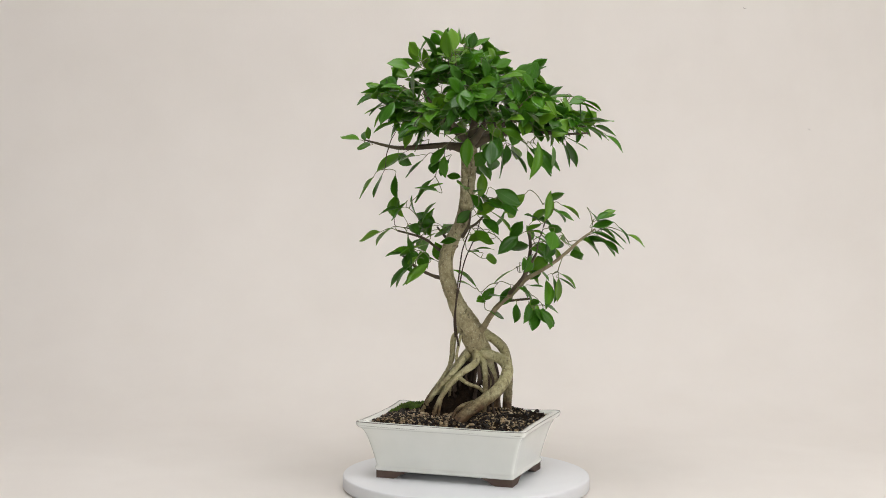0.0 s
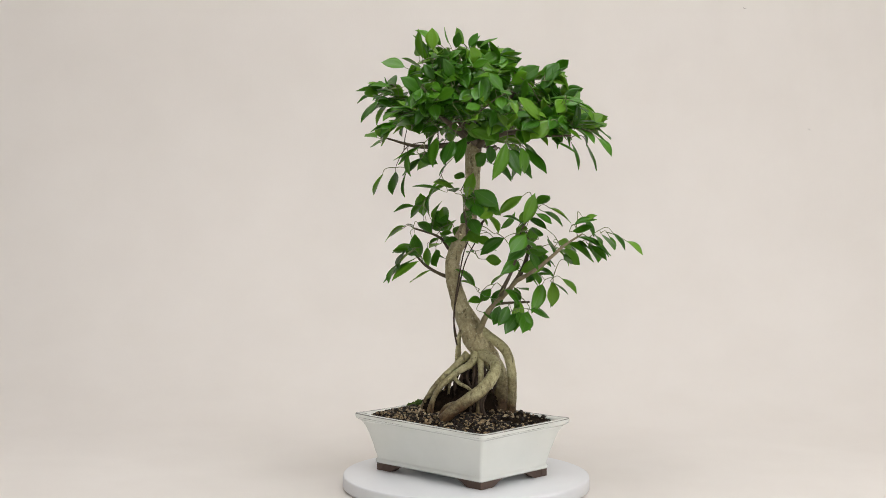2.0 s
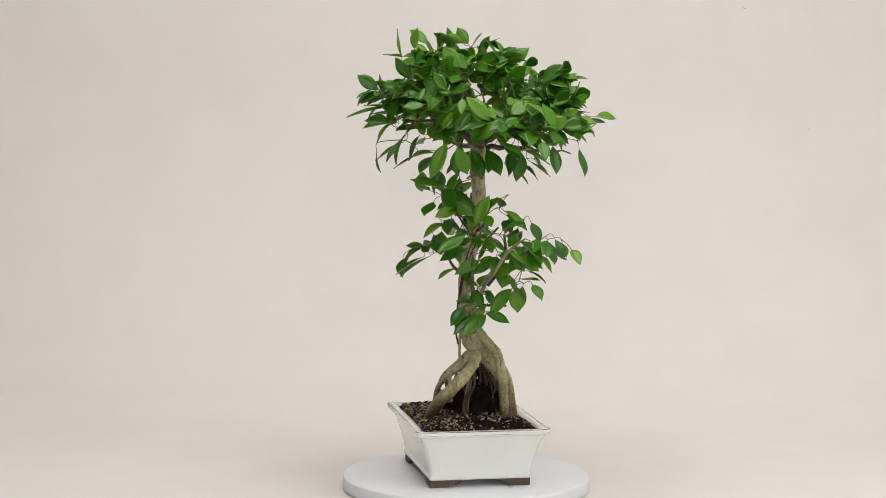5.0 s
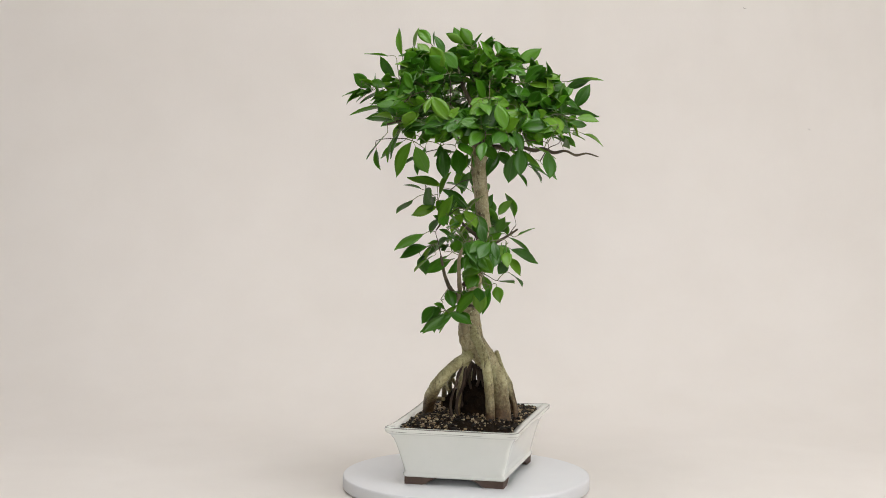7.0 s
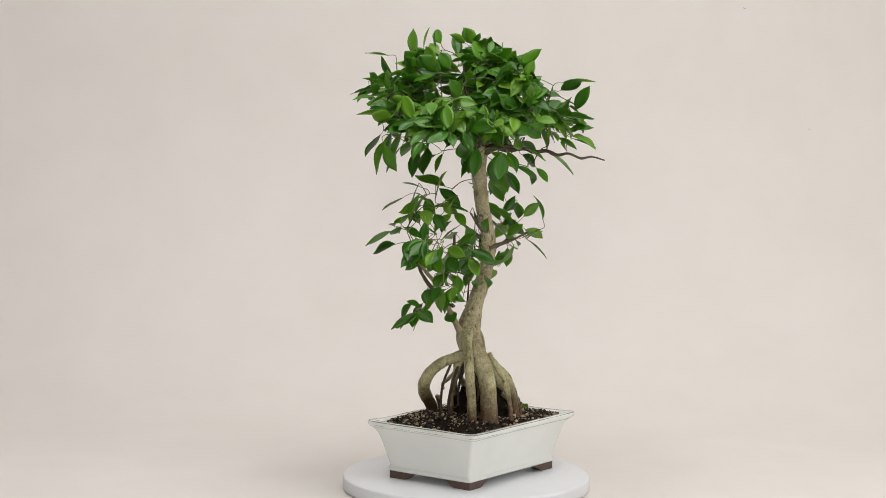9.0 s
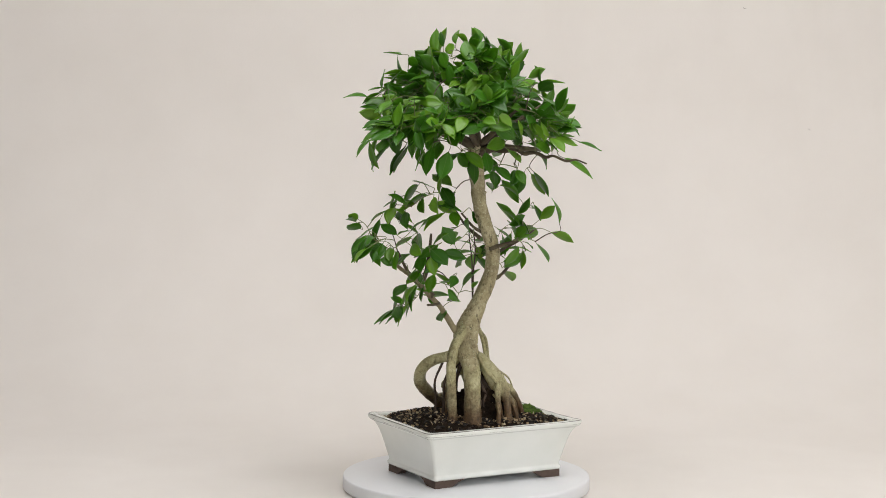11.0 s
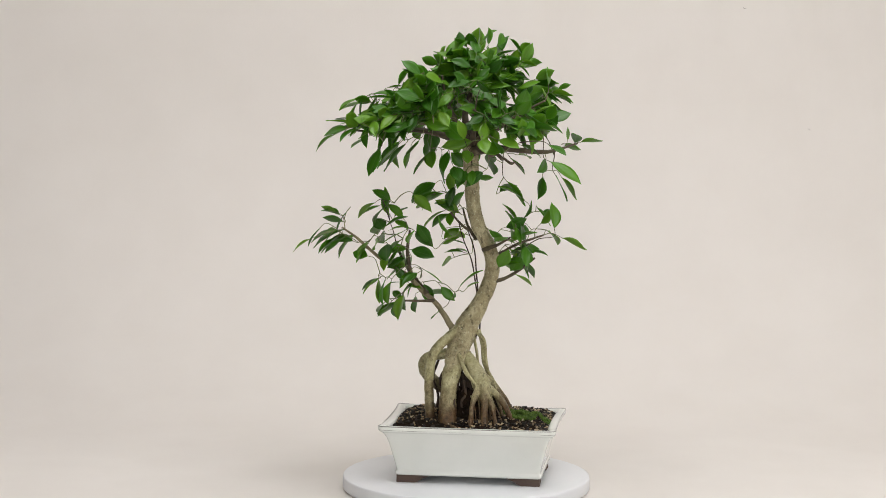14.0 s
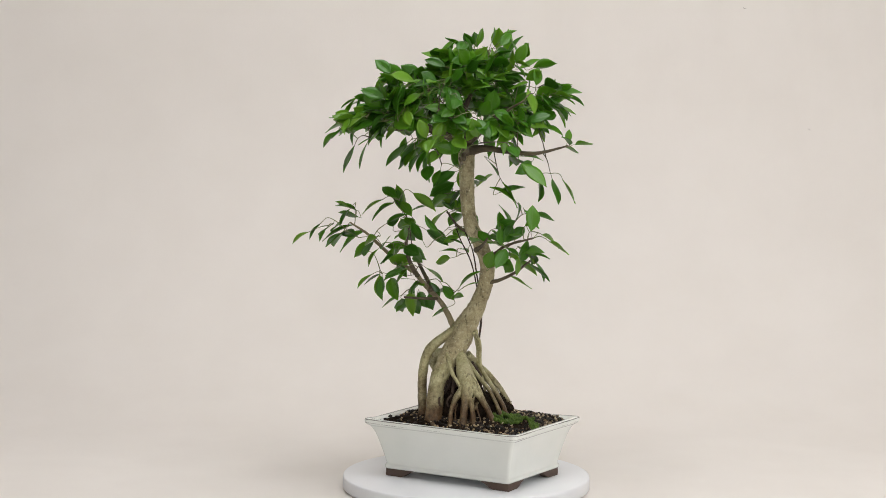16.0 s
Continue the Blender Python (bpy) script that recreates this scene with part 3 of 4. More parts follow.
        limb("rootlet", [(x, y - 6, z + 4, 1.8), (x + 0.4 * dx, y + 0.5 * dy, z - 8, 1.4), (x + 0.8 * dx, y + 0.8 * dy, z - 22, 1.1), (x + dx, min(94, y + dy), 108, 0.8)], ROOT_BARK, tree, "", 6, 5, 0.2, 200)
    # Dark lumps put into the root cage stand for its deep shade.
    for centre, size in ((Vector((-0.004, 0.026, 0.110)), Vector((0.047, 0.048, 0.058))), (Vector((-0.046, -0.006, 0.106)), Vector((0.036, 0.034, 0.042)))):
        bm = bmesh.new()
        bmesh.ops.create_icosphere(bm, subdivisions=5, radius=1.0)
        for v in bm.verts:
            n = v.co.copy()
            lumps = 1 + 0.14 * noise.noise(n * 3 + centre * 40) + 0.16 * noise.noise(n * 8) + 0.12 * noise.noise(n * 19) + 0.07 * noise.noise(n * 40)
            v.co = centre + Vector((size.x * n.x, size.y * n.y, size.z * n.z)) * lumps
        part("root_cage_shade", bm, SOIL, tree, "dark soil-coloured lump standing for shade between the roots")
    for pts in ([(-18, 12, 266, 3.6), (-24, 18, 238, 3.4), (-27, 22, 206, 3.6), (-46, 14, 170, 4), (-68, 20, 138, 4), (-84, 24, 104, 4)],
                [(-15, 16, 262, 4.2), (-27, 20, 244, 3.4), (-29, 24, 214, 3), (-34, 27, 190, 2.0)],
                [(-12, -8, 256, 3), (-18, -6, 226, 2.6), (-21, -4, 200, 2.6), (-30, -10, 160, 2.4), (-34, -12, 104, 2.4)],
                [(-8, 38, 206, 2.6), (-22, 60, 192, 2.0), (-34, 70, 180, 1.6), (-40, 76, 160, 1.2)]):
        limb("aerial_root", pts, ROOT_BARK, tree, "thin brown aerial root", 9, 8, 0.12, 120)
    for pts in ([(-16, -10, 236, 1.6), (-20, -13, 262, 1.5), (-22, -10, 290, 1.5), (-20, -6, 330, 1.4), (-15, 0, 372, 1.3), (-10, 8, 408, 1.2), (4, 16, 446, 1.0)],
                [(-22, 0, 250, 1.5), (-24, -7, 288, 1.4), (-16, -4, 340, 1.3), (-6, 4, 388, 1.2), (12, 14, 430, 1.0), (22, 20, 462, 0.9)]):
        limb("aerial_root", pts, STRAND, tree, "thin dark aerial root hanging along the trunk", 7, 10, 0.1, 150)


def build_branches(tree):
    runs = [
        [(14, 0, 254, 9), (28, -8, 269, 6.2), (48, -17, 302, 4.9), (62, -20, 318, 4.5), (77, -23, 331, 4.8), (92, -24, 347, 4.0), (105, -26, 361, 4.2), (128, -29, 374, 3.3), (153, -32, 391, 3.2), (178, -34, 412, 3.0), (198, -31, 430, 2.4), (226, -20, 450, 1.4)],
        [(72, -17, 329, 5), (84, -38, 346, 4), (104, -52, 376, 3), (120, -60, 410, 2)],
        [(98, -18, 356, 4.5), (108, 0, 384, 3.8), (112, 10, 414, 3), (108, 10, 446, 2)],
        [(60, -15, 316, 3), (84, 2, 318, 2.4), (116, 10, 320, 1.8)],
        [(-30, 22, 352, 6), (-58, 22, 357, 3.4), (-89, 18, 372, 2.6), (-118, 22, 395, 1.8)],
        [(-30, 28, 398, 6), (-50, 29, 404, 3), (-81, 50, 424, 2.4), (-128, 44, 438, 1.6)],
        [(-22, 32, 412, 5), (-40, 66, 424, 2.6), (-56, 96, 440, 1.8)],
        [(-10, 20, 430, 4), (0, -6, 452, 2.4), (4, -30, 480, 1.6)],
        [(-14, 26, 440, 4), (12, 24, 452, 2.4), (36, 16, 478, 1.8)],
        [(0, 22, 584, 11), (-6, 48, 593, 6.4), (-9, 70, 590, 5.0), (-18, 96, 592, 4.2), (-14, 118, 587, 4.0), (-21, 138, 589, 3.0), (-27, 156, 582, 3.2), (-24, 178, 585, 2.2), (-33, 198, 577, 2.4), (-35, 218, 580, 1.6), (-39, 240, 574, 1.2)],
        [(0, 22, 588, 12), (-40, 40, 594, 7.5), (-84, 50, 590, 5), (-132, 56, 588, 3.5), (-188, 46, 602, 1.8)],
        [(4, 20, 594, 12), (45, -2, 614, 8), (99, -11, 624, 5.5), (160, -34, 620, 3.5), (210, -40, 622, 2)],
        [(2, 20, 600, 10), (10, 12, 650, 7), (-8, -10, 700, 4.5), (-26, -20, 742, 2.2)],
        [(0, 18, 598, 10), (-30, -22, 636, 6), (-66, -52, 672, 3.6), (-84, -66, 700, 2)],
        [(4, 24, 600, 10), (38, 50, 648, 6), (58, 68, 694, 3.6), (64, 74, 724, 2)],
        [(0, 26, 600, 9), (-48, 62, 636, 5.6), (-88, 84, 664, 3.2), (-116, 96, 680, 2)],
        [(6, 14, 600, 10), (28, -58, 634, 6), (40, -108, 644, 3.4), (44, -150, 636, 2)],
        [(6, 24, 602, 9), (76, 58, 636, 5.4), (134, 70, 640, 3.2), (176, 72, 632, 2)],
        [(0, 28, 600, 8), (10, 90, 640, 5), (20, 130, 664, 3), (20, 160, 664, 2)],
    ]
    for pts in runs:
        # Crown limbs take the dark twig bark: the crown's shade is in their colour.
        wood, path = limb("branch", [(*q[:3], q[3] * (0.78 if q[2] > 590 else 1.0)) for q in pts], BRANCH_BARK if pts[1][3] > 4 and pts[0][2] < 560 else TWIG_SHADE, tree, "", 12 if pts[1][3] > 5 else 9, 9, 0.16, 110)
        remember(path, wood, 0.3)


def leaf_mesh(width, fold, droop, curl):
    """A pointed oval leaf of unit length along y, creased at the rib, a real blade with two faces."""
    along = [0.0, 0.04, 0.12, 0.24, 0.38, 0.52, 0.66, 0.79, 0.89, 0.955, 1.0]
    shape = [0.012, 0.07, 0.20, 0.36, 0.465, 0.495, 0.445, 0.32, 0.165, 0.06, 0.003]
    across = [-1.0, -0.52, 0.0, 0.52, 1.0]
    bm = bmesh.new()
    sheets = []
    for lift in (0.005, -0.005):
        rows = []
        for t, w in zip(along, shape):
            row = []
            for s in across:
                x = s * w * width * 0.56
                z = fold * abs(x) - droop * t * t + curl * 0.04 * math.sin(5 * t + 3 * s) * abs(s) + lift * (1 if abs(s) < 0.9 else 0.25)
                row.append(bm.verts.new((x, t, z)))
            rows.append(row)
        sheets.append(rows)
    top, under = sheets
    for i in range(len(along) - 1):
        for k in range(4):
            bm.faces.new((top[i][k], top[i][k + 1], top[i + 1][k + 1], top[i + 1][k]))
            bm.faces.new((under[i][k], under[i + 1][k], under[i + 1][k + 1], under[i][k + 1]))
        for k, flip in ((0, False), (4, True)):
            f = (top[i][k], top[i + 1][k], under[i + 1][k], under[i][k])
            bm.faces.new(f[::-1] if flip else f)
    for k in range(4):
        bm.faces.new((top[0][k + 1], top[0][k], under[0][k], under[0][k + 1]))
        bm.faces.new((top[-1][k], top[-1][k + 1], under[-1][k + 1], under[-1][k]))
    me = bpy.data.meshes.new("leaf")
    bm.to_mesh(me)
    bm.free()
    me.shade_smooth()
    me.materials.append(LEAF)
    return me


LEAF_SHAPES = [leaf_mesh(1.05, 0.22, 0.10, 0.3), leaf_mesh(0.95, 0.32, 0.18, -0.5), leaf_mesh(1.15, 0.15, 0.06, 0.6), leaf_mesh(0.88, 0.38, 0.24, 0.8), leaf_mesh(1.0, 0.25, -0.05, -0.8)]
LEAF_RNG = random.Random(21)
HEART = Vector((0.0, 0.018, 0.0))


def place_leaf(base, heading, pitch, length, parent):
    a, e = radians(heading), radians(pitch)
    y = Vector((math.cos(a) * math.cos(e), math.sin(a) * math.cos(e), math.sin(e)))
    out = Vector((base.x - HEART.x, base.y - HEART.y, 0)).normalized()
    face = Vector((0, 0, 0.8)) + out * 0.8 + Vector([LEAF_RNG.uniform(-1, 1) for _ in range(3)]) * 0.45
    z = (face - y * face.dot(y)).normalized()
    x = y.cross(z)
    ob = new("leaf", LEAF_SHAPES[LEAF_RNG.randrange(5)])
    ob.parent = parent
    wide = min(length * 0.98, 0.045) * LEAF_RNG.uniform(0.92, 1.12)
    ob.matrix_basis = Matrix.Translation(base) @ Matrix((x, y, z)).transposed().to_4x4() @ Matrix.Diagonal((wide, length, length, 1))


def heading_way(heading, pitch):
    a, e = radians(heading), radians(pitch)
    return Vector((math.cos(a) * math.cos(e), math.sin(a) * math.cos(e), math.sin(e)))


def near_wood(base):
    return min((n - base).length for n, _ in NODES)


def grow(end, way, thin):
    """A thin twig from the nearest standing wood to a leaf's base, which it reaches along the leaf. Returns the branch it springs from."""
    best, owner = min(NODES, key=lambda n: 1.35 * (n[0] - end).length - 0.5 * (end - n[0]).dot(way) + 0.3 * max(0.0, n[0].z - end.z))
    gap = (end - best).length
    if gap > 0.003:
        knee = end - way * min(0.014, gap * 0.4)
        mid = best.lerp(knee, 0.5) + Vector((0, 0, 0.07 * gap)) + Vector([LEAF_RNG.uniform(-1, 1) for _ in range(3)]) * gap * 0.04
        r0 = min(1.25, 0.6 + 9 * gap) * thin
        path = smooth_path([(*(best * 1000), r0), (*(mid * 1000), r0 * 0.8), (*(knee * 1000), 0.62 * thin), (*((end + way * 0.002) * 1000), 0.5 * thin)], 4)
        bm = bmesh.new()
        tube(bm, path, 6)
        part("twig", bm, TWIG_SHADE if gap > 0.05 else STALK, owner)
        NODES.extend((p.to_3d(), owner) for p in path[3:-3])
    return owner


def leaf_out(todo, thin):
    todo.sort(key=lambda q: near_wood(q[0]))
    for base, heading, pitch, length in todo:
        owner = grow(base, heading_way(heading, pitch), thin)
        place_leaf(base, heading, pitch, length, owner)


def spray(*leaves):
    """One leafy twig system: (x, y, z of the leaf's base, heading, pitch, length), millimetres and degrees."""
    todo = [(Vector((x, y, z)) * 0.001, heading, pitch, length * (0.0009 if z < 500 else 0.001)) for x, y, z, heading, pitch, length in leaves]
    leaf_out(todo, 1.0)
    SEEN.extend(q[0] for q in todo)


def inner_leaves(count, low, high, heart, seed, size, floor_z, top_z, depth=0.60):
    """Shaded leaves inside the leaf masses, between the wood and the outer leaves."""
    rng = random.Random(seed)
    outer = [p for p in SEEN if low < p.z < high]
    todo = []
    for _ in range(count):
        p = rng.choice(outer)
        q = rng.choice([o for o in outer if (o - p).length < 0.09])
        base = heart.lerp(p.lerp(q, rng.random() * 0.6), rng.uniform(depth, 1.0)) + Vector([rng.uniform(-1, 1) for _ in range(3)]) * 0.008
        out = base - heart
        if not floor_z < base.z < top_z:
            continue
        todo.append((base, math.degrees(math.atan2(out.y, out.x)) + rng.gauss(0, 45), rng.gauss(-2 + 220 * max(0, base.z - heart.z - 0.03), 27), size * rng.uniform(0.75, 1.15)))
    leaf_out(todo, 0.9)


SEEN = []
build_backdrop()
build_room()
TURNTABLE, BONSAI_POT, EARTH = build_turntable(), build_pot(), build_soil()
TREE = tagged(new("bonsai_tree"), "ficus bonsai with arching surface roots and glossy green leaves", "tree")
build_trunk(TREE)
build_roots(TREE)
build_branches(TREE)
spray((-134, 100, 455, -108, 77, 53), (-94, 35, 469, 129, 48, 43), (-83, 33, 456, -50, 58, 52), (-80, 77, 433, -109, 34, 52),
      (-87, 52, 400, -67, -39, 48), (-82, 20, 366, -156, -33, 50), (-87, 85, 422, 79, -33, 57), (-155, 20, 543, 129, -56, 53),
      (-109, 7, 432, -39, -65, 52), (-103, -30, 405, -122, 7, 41), (-108, -32, 405, -89, -23, 63), (-96, -25, 389, -137, -30, 78),
      (-140, 30, 443, -136, -26, 53))
spray((234, -45, 475, 4, 25, 32), (221, -27, 445, 10, -18, 72), (234, -4, 435, -46, -36, 58), (202, -32, 434, 43, -26, 72),
      (270, 13, 451, 9, -42, 41))
spray((45, -81, 523, 4, -29, 53), (33, -70, 505, -7, -15, 57), (19, -54, 507, 51, 74, 47), (28, 8, 480, -63, 20, 69),
      (76, -25, 345, 180, -66, 42), (48, -5, 342, 177, -48, 39), (14, 0, 343, 176, 48, 54), (79, -5, 373, 177, -32, 46),
      (-5, -45, 520, -104, 13, 68), (17, -50, 519, 71, -35, 61))
spray((133, -65, 466, 66, 64, 66), (134, -41, 310, -77, -28, 69), (97, -18, 349, 17, -62, 32), (113, -27, 325, -79, -45, 67),
      (141, 7, 354, -83, -39, 71), (132, 24, 412, -64, -53, 40), (110, 36, 414, 143, -14, 53), (154, 21, 359, -54, -66, 52),
      (139, -46, 314, 54, -18, 52), (165, -25, 493, 26, -24, 51))
spray((-159, 59, 434, 149, -25, 55), (-126, 41, 479, -163, -7, 44), (-117, 68, 461, 126, 42, 43), (-171, -1, 538, 149, -56, 49),
      (-114, 56, 488, -169, -54, 46), (-94, 37, 500, 0, 40, 53), (-132, 16, 540, -97, -62, 44))
spray((-89, -59, 403, -155, -39, 37), (-104, -76, 386, 160, -44, 50), (-72, -57, 390, -138, -30, 66))
spray((-66, 19, 533, 149, -53, 56), (-73, 67, 456, 108, -61, 36), (-16, 22, 448, 135, -40, 34), (-68, 52, 427, 89, 45, 46),
      (-56, 6, 513, -138, 14, 56), (-70, 64, 449, -90, 48, 55), (-83, 54, 440, 160, 11, 35), (-83, 64, 421, 180, -20, 29),
      (-28, 94, 432, 117, 15, 42))
spray((219, -53, 457, 3, 14, 43), (225, -59, 469, 20, 23, 44), (221, -5, 477, 14, -49, 43), (289, 34, 435, -6, -26, 42),
      (233, 21, 433, -5, -36, 43), (251, 9, 448, -31, -28, 50), (209, 2, 427, -40, 10, 56), (255, 37, 442, 0, -52, 28),
      (184, -2, 419, 42, -41, 48), (241, -18, 430, 1, -32, 42))
spray((13, 25, 407, -4, 10, 38), (6, 18, 341, -152, 31, 32), (29, -5, 320, -108, 6, 35), (16, -1, 432, 3, -23, 37),
      (-20, -1, 426, 180, -5, 34), (20, -24, 407, 135, 4, 33), (32, 4, 393, 51, -8, 38), (44, 45, 445, 19, 40, 43))
spray((-103, 5, 453, 69, -24, 45), (-106, -12, 427, 67, -67, 45), (-115, -7, 403, -177, 0, 37))
spray((-57, 33, 385, 150, 16, 33), (-46, 48, 382, 119, 50, 46), (-100, 43, 405, 0, -90, 40))
spray((119, -56, 310, -31, -33, 53), (86, -56, 319, -94, -56, 42), (90, -45, 347, 14, -36, 43), (107, -68, 321, -97, -47, 45),
      (118, -48, 307, -97, -35, 63), (40, -24, 301, 37, -24, 41), (70, -48, 329, 132, 2, 54), (110, -62, 304, -5, -64, 29))
spray((168, 32, 363, 2, -31, 42), (102, -12, 395, -91, -20, 43), (163, 4, 359, 42, -90, 49), (104, 46, 365, 33, 2, 43),
      (104, 66, 376, 33, -17, 42), (112, 16, 423, 89, 48, 46), (132, 2, 379, -162, -51, 34), (153, 52, 411, 54, -41, 43),
      (129, -18, 410, -43, -31, 43), (124, 54, 401, -32, -30, 43), (161, 1, 360, 0, -28, 42), (183, 3, 400, -43, 9, 37))
spray((111, -22, 377, 44, 19, 57), (75, 36, 426, -17, 52, 46), (159, 58, 426, 83, -29, 58), (133, 8, 411, 46, -46, 42),
      (134, 52, 431, -46, -36, 43))
spray((141, -52, 477, 75, 74, 42), (150, -13, 485, 42, -25, 51), (138, -18, 497, -25, 31, 45), (113, -32, 463, -28, 47, 45),
      (116, -29, 439, -18, -27, 42), (144, -86, 429, -97, -16, 58), (153, -55, 485, -12, -28, 41), (126, -49, 465, -136, 33, 43),
      (149, -93, 452, -97, -27, 65), (148, -35, 443, -73, 30, 42), (101, 8, 509, -138, -30, 54), (150, 1, 453, 180, 35, 46),
      (88, -43, 438, -138, -28, 58), (113, -42, 403, -97, -24, 56))
spray((14, -15, 474, -31, 30, 54), (58, -105, 503, -55, -27, 43), (11, -86, 519, -73, 18, 36), (44, -17, 477, -31, -28, 54),
      (73, -63, 492, -97, -19, 53), (2, -31, 511, 25, -50, 41), (11, -23, 446, -37, -30, 42), (3, 11, 479, 180, -45, 38),
      (24, -50, 469, -42, -25, 49), (54, -63, 501, 38, -28, 43), (24, -18, 477, 61, -33, 39))
spray((-2, 112, 557, 32, -27, 43), (56, 89, 591, 59, -45, 43), (72, 44, 588, -31, -34, 56), (14, 99, 609, 4, -10, 58),
      (27, 116, 595, 80, -31, 42), (21, 132, 561, 76, -47, 34), (82, 66, 591, 83, -30, 57), (63, 72, 585, -138, -78, 53),
      (48, 102, 566, 98, -34, 45), (20, 75, 556, 53, -30, 43))
spray((91, 78, 707, 3, -37, 43), (138, 24, 681, 8, 7, 54), (80, 33, 724, 145, 32, 36))
spray((110, -111, 699, -151, 51, 40), (78, -130, 674, 83, 69, 61), (126, -129, 681, -48, 9, 44), (126, -80, 688, 42, -41, 60))
spray((206, 3, 630, -31, -13, 54), (170, 31, 652, 89, 21, 44), (245, -1, 616, -18, -34, 42), (174, 19, 681, -88, -28, 44),
      (162, 27, 647, -29, -32, 43), (182, 101, 647, 42, -6, 44), (198, -2, 680, 16, -15, 43), (203, 3, 645, -4, 1, 38),
      (170, 82, 655, 4, -43, 45), (169, 35, 638, 125, -33, 44), (180, 117, 598, 4, -65, 51), (227, 38, 631, -33, -16, 48),
      (224, 38, 635, -150, 60, 50), (169, 69, 603, 0, -68, 51), (198, 6, 630, 83, 69, 51))
spray((165, 80, 625, -138, 84, 54), (212, 116, 643, -97, -2, 51))
spray((-54, 175, 653, 149, -47, 45), (-21, 173, 594, 2, 16, 45), (3, 179, 653, 83, -6, 54), (-15, 191, 663, 83, 57, 52),
      (-54, 172, 621, 80, 49, 45), (-13, 188, 617, 140, -19, 43), (11, 174, 711, 83, 8, 64), (18, 204, 618, 86, -22, 41),
      (-10, 161, 614, 105, -27, 41), (40, 158, 616, 10, 68, 36))
spray((-120, 121, 575, 149, -30, 68), (-80, 69, 600, 146, -18, 43), (-126, 61, 574, 67, -25, 44), (-132, 73, 656, -31, 68, 48),
      (-107, 166, 606, 124, -23, 43), (-87, 57, 649, -176, -41, 52), (-106, 112, 624, 54, -16, 44), (-63, 34, 640, 180, -49, 67),
      (-113, 112, 648, 114, 37, 41), (-63, 117, 662, 122, 61, 44))
spray((130, 130, 663, 43, 43, 44), (106, 135, 682, 109, 25, 44), (117, 148, 685, 11, 18, 44), (75, 95, 695, -40, 58, 44),
      (154, 133, 652, -31, -37, 52), (26, 135, 715, 11, -10, 44), (93, 151, 656, 83, 84, 51), (152, 170, 652, 69, 1, 38),
      (113, 116, 725, 55, -10, 34), (116, 89, 711, 58, -6, 43), (86, 128, 656, 127, -38, 44), (112, 127, 724, 0, -40, 46),
      (143, 86, 669, 48, 48, 44))
spray((-92, 21, 756, -53, 51, 42), (-52, -9, 774, -132, 39, 38), (-36, -8, 776, -107, 57, 35), (-89, 22, 744, 148, 56, 40),
      (-79, 12, 744, 164, -29, 35), (-41, -30, 676, -141, -28, 41), (-28, 18, 742, 14, 27, 41), (-91, -17, 754, 121, 40, 40),
      (-38, 46, 725, 130, 51, 44))
spray((104, -13, 588, -63, -68, 37), (106, -56, 596, 0, -54, 63), (122, -35, 597, 5, -45, 59), (65, -57, 602, 0, -85, 34),
      (94, 15, 606, 33, -40, 43), (48, -34, 638, -97, -22, 70), (29, -47, 667, -138, -11, 54))
spray((-131, 55, 707, -99, 64, 35), (-187, 28, 602, 86, 34, 42), (-197, 29, 603, 147, 3, 42), (-132, -102, 677, -138, -49, 50),
      (-133, 24, 633, 109, 55, 40), (-164, -6, 697, 169, 25, 24), (-179, 7, 605, -112, 72, 25), (-176, -5, 596, 139, -10, 35),
      (-159, -41, 688, -164, -14, 44), (-154, -49, 703, -171, 8, 23), (-142, -33, 671, 180, -45, 48), (-132, -9, 664, 91, -52, 61),
      (-119, -79, 701, -158, 11, 37), (-69, 9, 644, 171, 42, 38))
spray((118, -112, 610, -97, -61, 69), (144, -108, 603, 83, -66, 52), (111, -88, 599, -31, -47, 58))
spray((-9, -187, 703, -97, -42, 47), (38, -155, 614, -97, -50, 51), (29, -83, 644, 3, -45, 43), (-16, -150, 695, -97, -27, 52),
      (-16, -155, 700, 157, -78, 47), (37, -127, 681, 0, 21, 26), (-97, -110, 634, -133, -59, 43), (-62, -130, 664, -97, -7, 82),
      (-44, -163, 588, -180, -86, 39), (-41, -117, 600, -125, -37, 55), (3, -192, 697, 0, -55, 18), (-74, -81, 654, -138, -30, 45),
      (51, -130, 619, -138, -69, 49), (-4, -129, 617, -97, -60, 53))
spray((-14, 14, 538, 158, 6, 28), (-58, -83, 574, -97, -31, 42), (-82, -29, 572, -159, -46, 45), (-96, -19, 578, -135, -3, 44),
      (-36, 8, 571, -121, -40, 42), (5, 11, 559, -21, 39, 39))
spray((33, 47, 760, 179, 60, 30), (-4, 5, 771, 56, 56, 32), (39, 48, 757, 53, 19, 34), (-8, -11, 778, -105, 30, 34),
      (-13, 4, 776, -119, 55, 36), (-17, 85, 743, 83, 29, 53), (3, 71, 761, -97, 39, 44), (11, 51, 744, 70, 37, 44),
      (20, 22, 734, 25, 27, 37), (-11, 32, 737, 149, 48, 47), (10, 23, 772, 34, 25, 35), (4, 53, 696, 149, 16, 67))
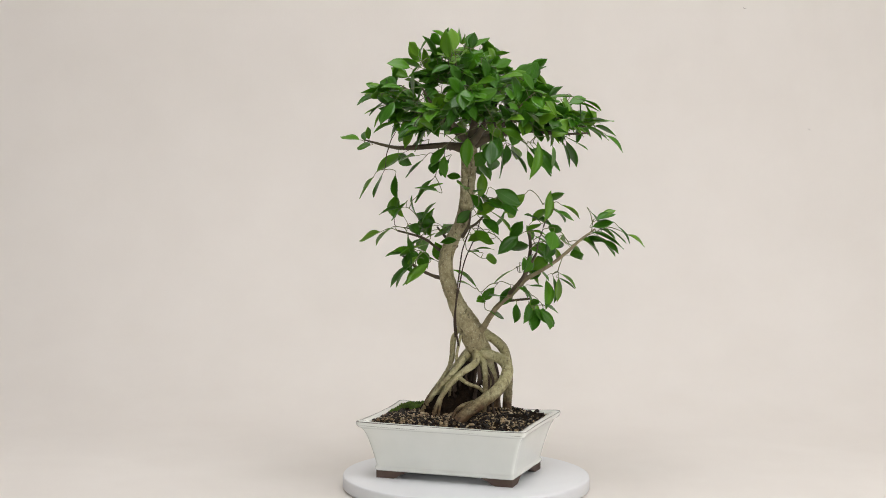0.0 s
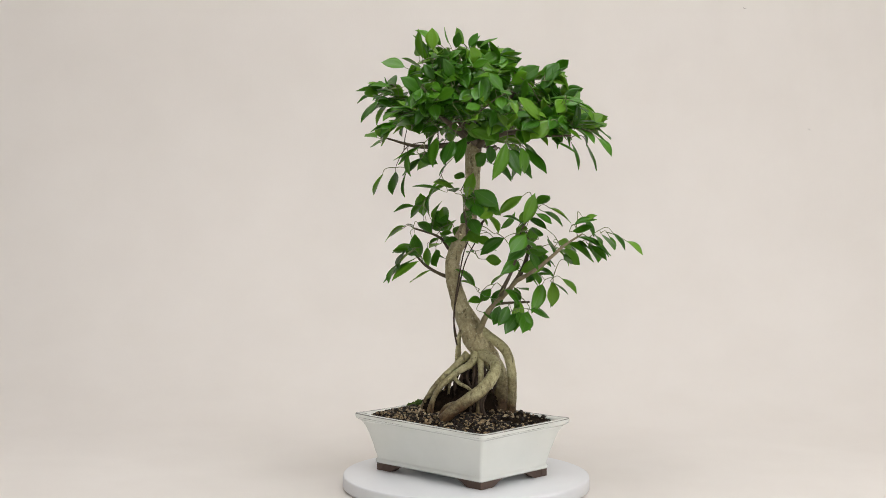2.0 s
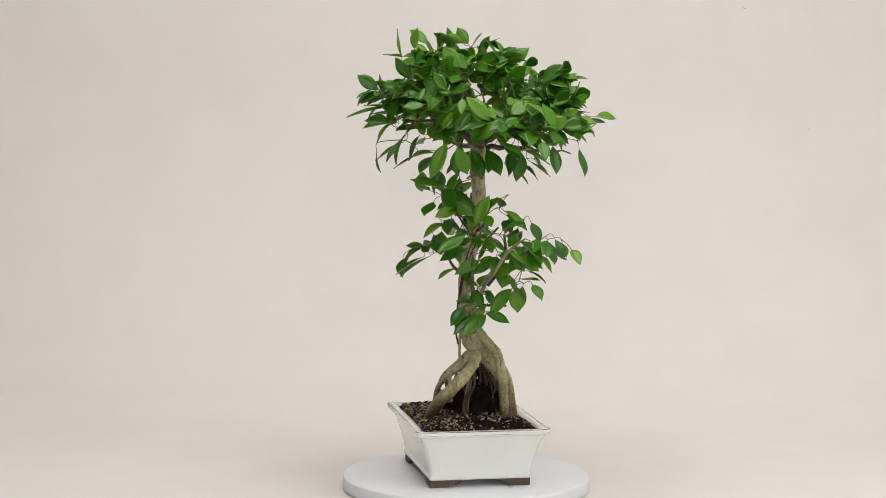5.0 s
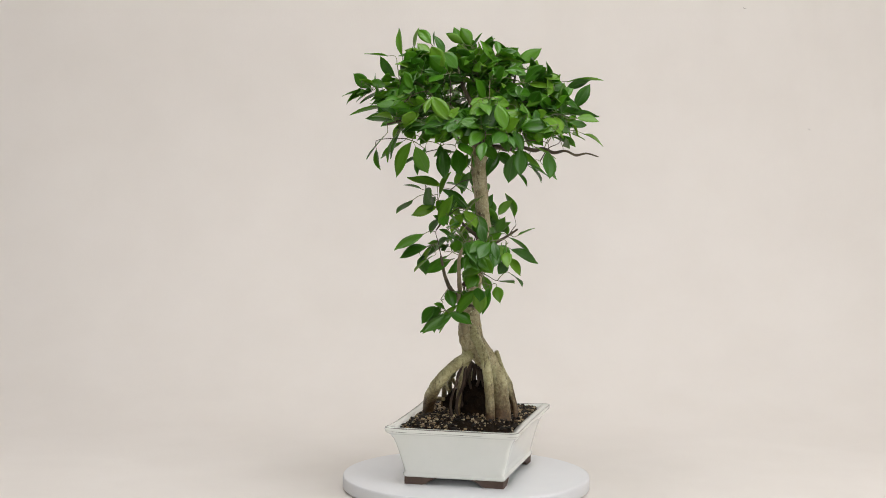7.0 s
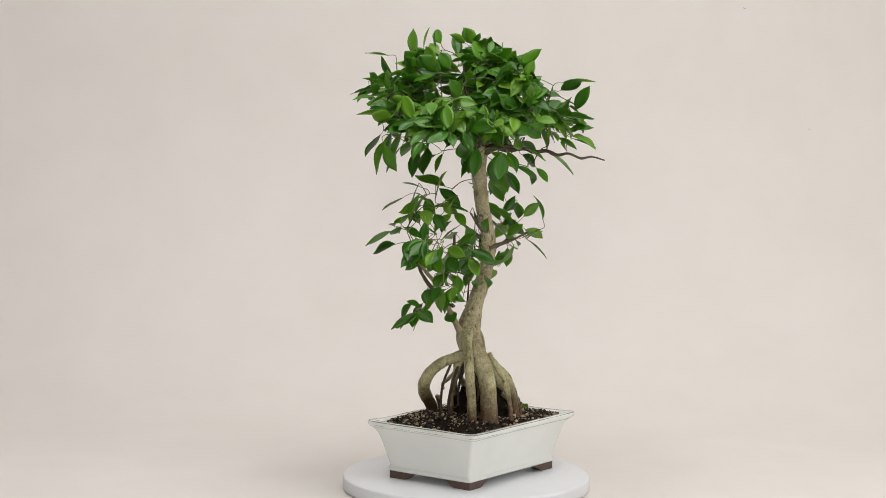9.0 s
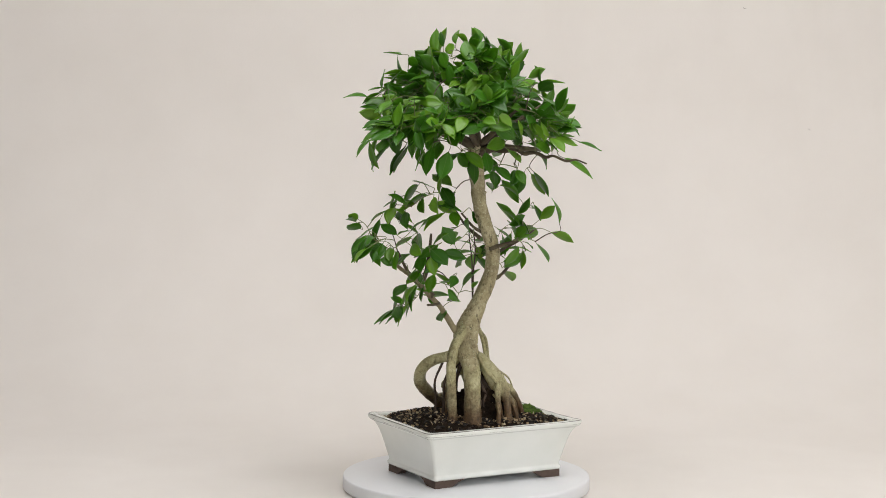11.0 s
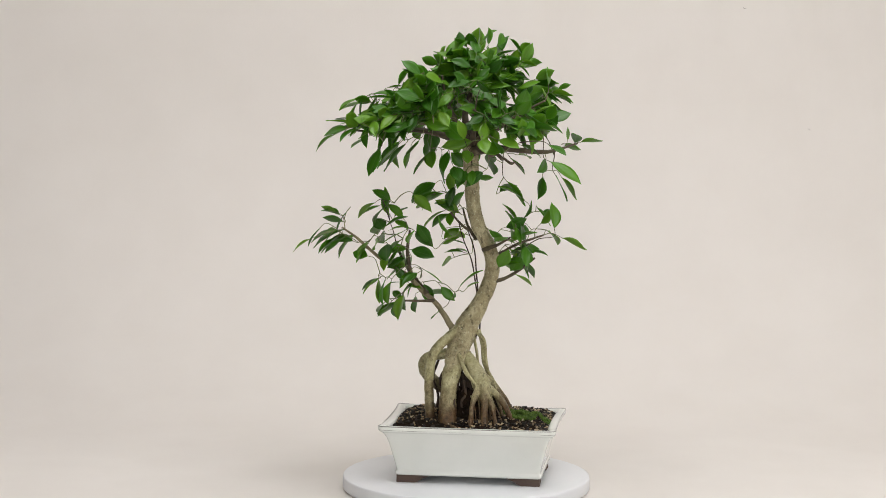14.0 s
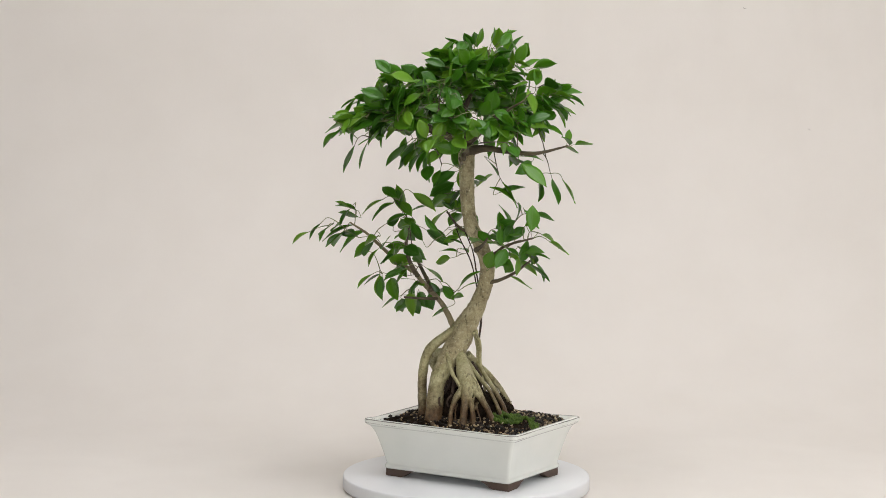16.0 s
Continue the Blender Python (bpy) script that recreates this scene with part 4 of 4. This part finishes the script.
spray((-38, -117, 753, -138, 82, 51), (44, -50, 737, -116, 54, 44), (10, -96, 727, -14, 30, 44), (-28, -97, 767, 135, 79, 40),
      (26, -135, 719, -90, 47, 44), (1, -64, 770, -16, 77, 29), (20, -148, 755, -81, 3, 42), (48, -96, 718, -31, 16, 53),
      (25, -94, 744, -49, -52, 51), (-35, -66, 776, -135, 42, 44), (42, -86, 738, 0, 24, 33))
spray((152, -47, 646, -97, -10, 57), (176, -34, 612, 22, -26, 43), (116, -40, 667, 0, -7, 36), (172, -41, 640, 0, -35, 40),
      (174, -44, 647, -138, -39, 50))
inner_leaves(980, 0.56, 0.82, Vector((0, 0.015, 0.620)), 31, 0.043, 0.628, 0.760, 0.64)
inner_leaves(150, 0.56, 0.82, Vector((0, 0.015, 0.625)), 33, 0.038, 0.632, 0.74, 0.35)
inner_leaves(20, 0.30, 0.50, Vector((0.08, 0, 0.41)), 32, 0.036, 0.3, 0.5)
MOSS_PATCH = build_moss()
PEBBLES = build_gravel()


# ---- lint on the cloth ----
def build_lint():
    """Small specks of lint caught on the hanging cloth."""
    rng = random.Random(4)
    for x, y, z, size in ((0.661, 1.308, 0.848, 4.0), (-0.315, 1.295, 0.575, 4.5), (-0.127, 1.265, 0.465, 4.0), (0.818, 1.293, 0.564, 3.0),
                          (0.475, 0.845, 0.023, 4.0), (-0.776, 0.836, 0.019, 4.0), (-0.956, 0.824, 0.015, 4.0), (-0.651, 0.505, -0.034, 3.0),
                          (-0.455, 1.135, 0.236, 2.5), (0.471, 0.955, 0.080, 3.0), (-0.560, 0.560, -0.034, 3.0), (-0.577, 0.222, -0.034, 3.5),
                          (-0.508, 1.063, 0.162, 2.5), (-1.054, 1.293, 0.568, 2.5), (0.612, 0.311, -0.034, 3.0)):
        bm = bmesh.new()
        pts = [(x * 1000 + size * (k - 1), y * 1000, z * 1000 - size * 0.5 * (k - 1) + rng.uniform(-1, 1), 0.55) for k in range(3)]
        tube(bm, smooth_path(pts, 3), 5)
        tagged(mesh_object("lint", bm, FLECK), "tiny dark speck of lint on the cloth", "lint", "lint on the backdrop")


build_lint()


def motions():
    """The turntable and all that stands on it turn together at a steady rate."""
    rows = [(t, pose(0, 0, 0, 0, 0, TURN_RATE * t)) for t in range(17)]
    for ob in (TURNTABLE, BONSAI_POT, EARTH, PEBBLES, MOSS_PATCH, TREE):
        walk(ob, rows)


motions()
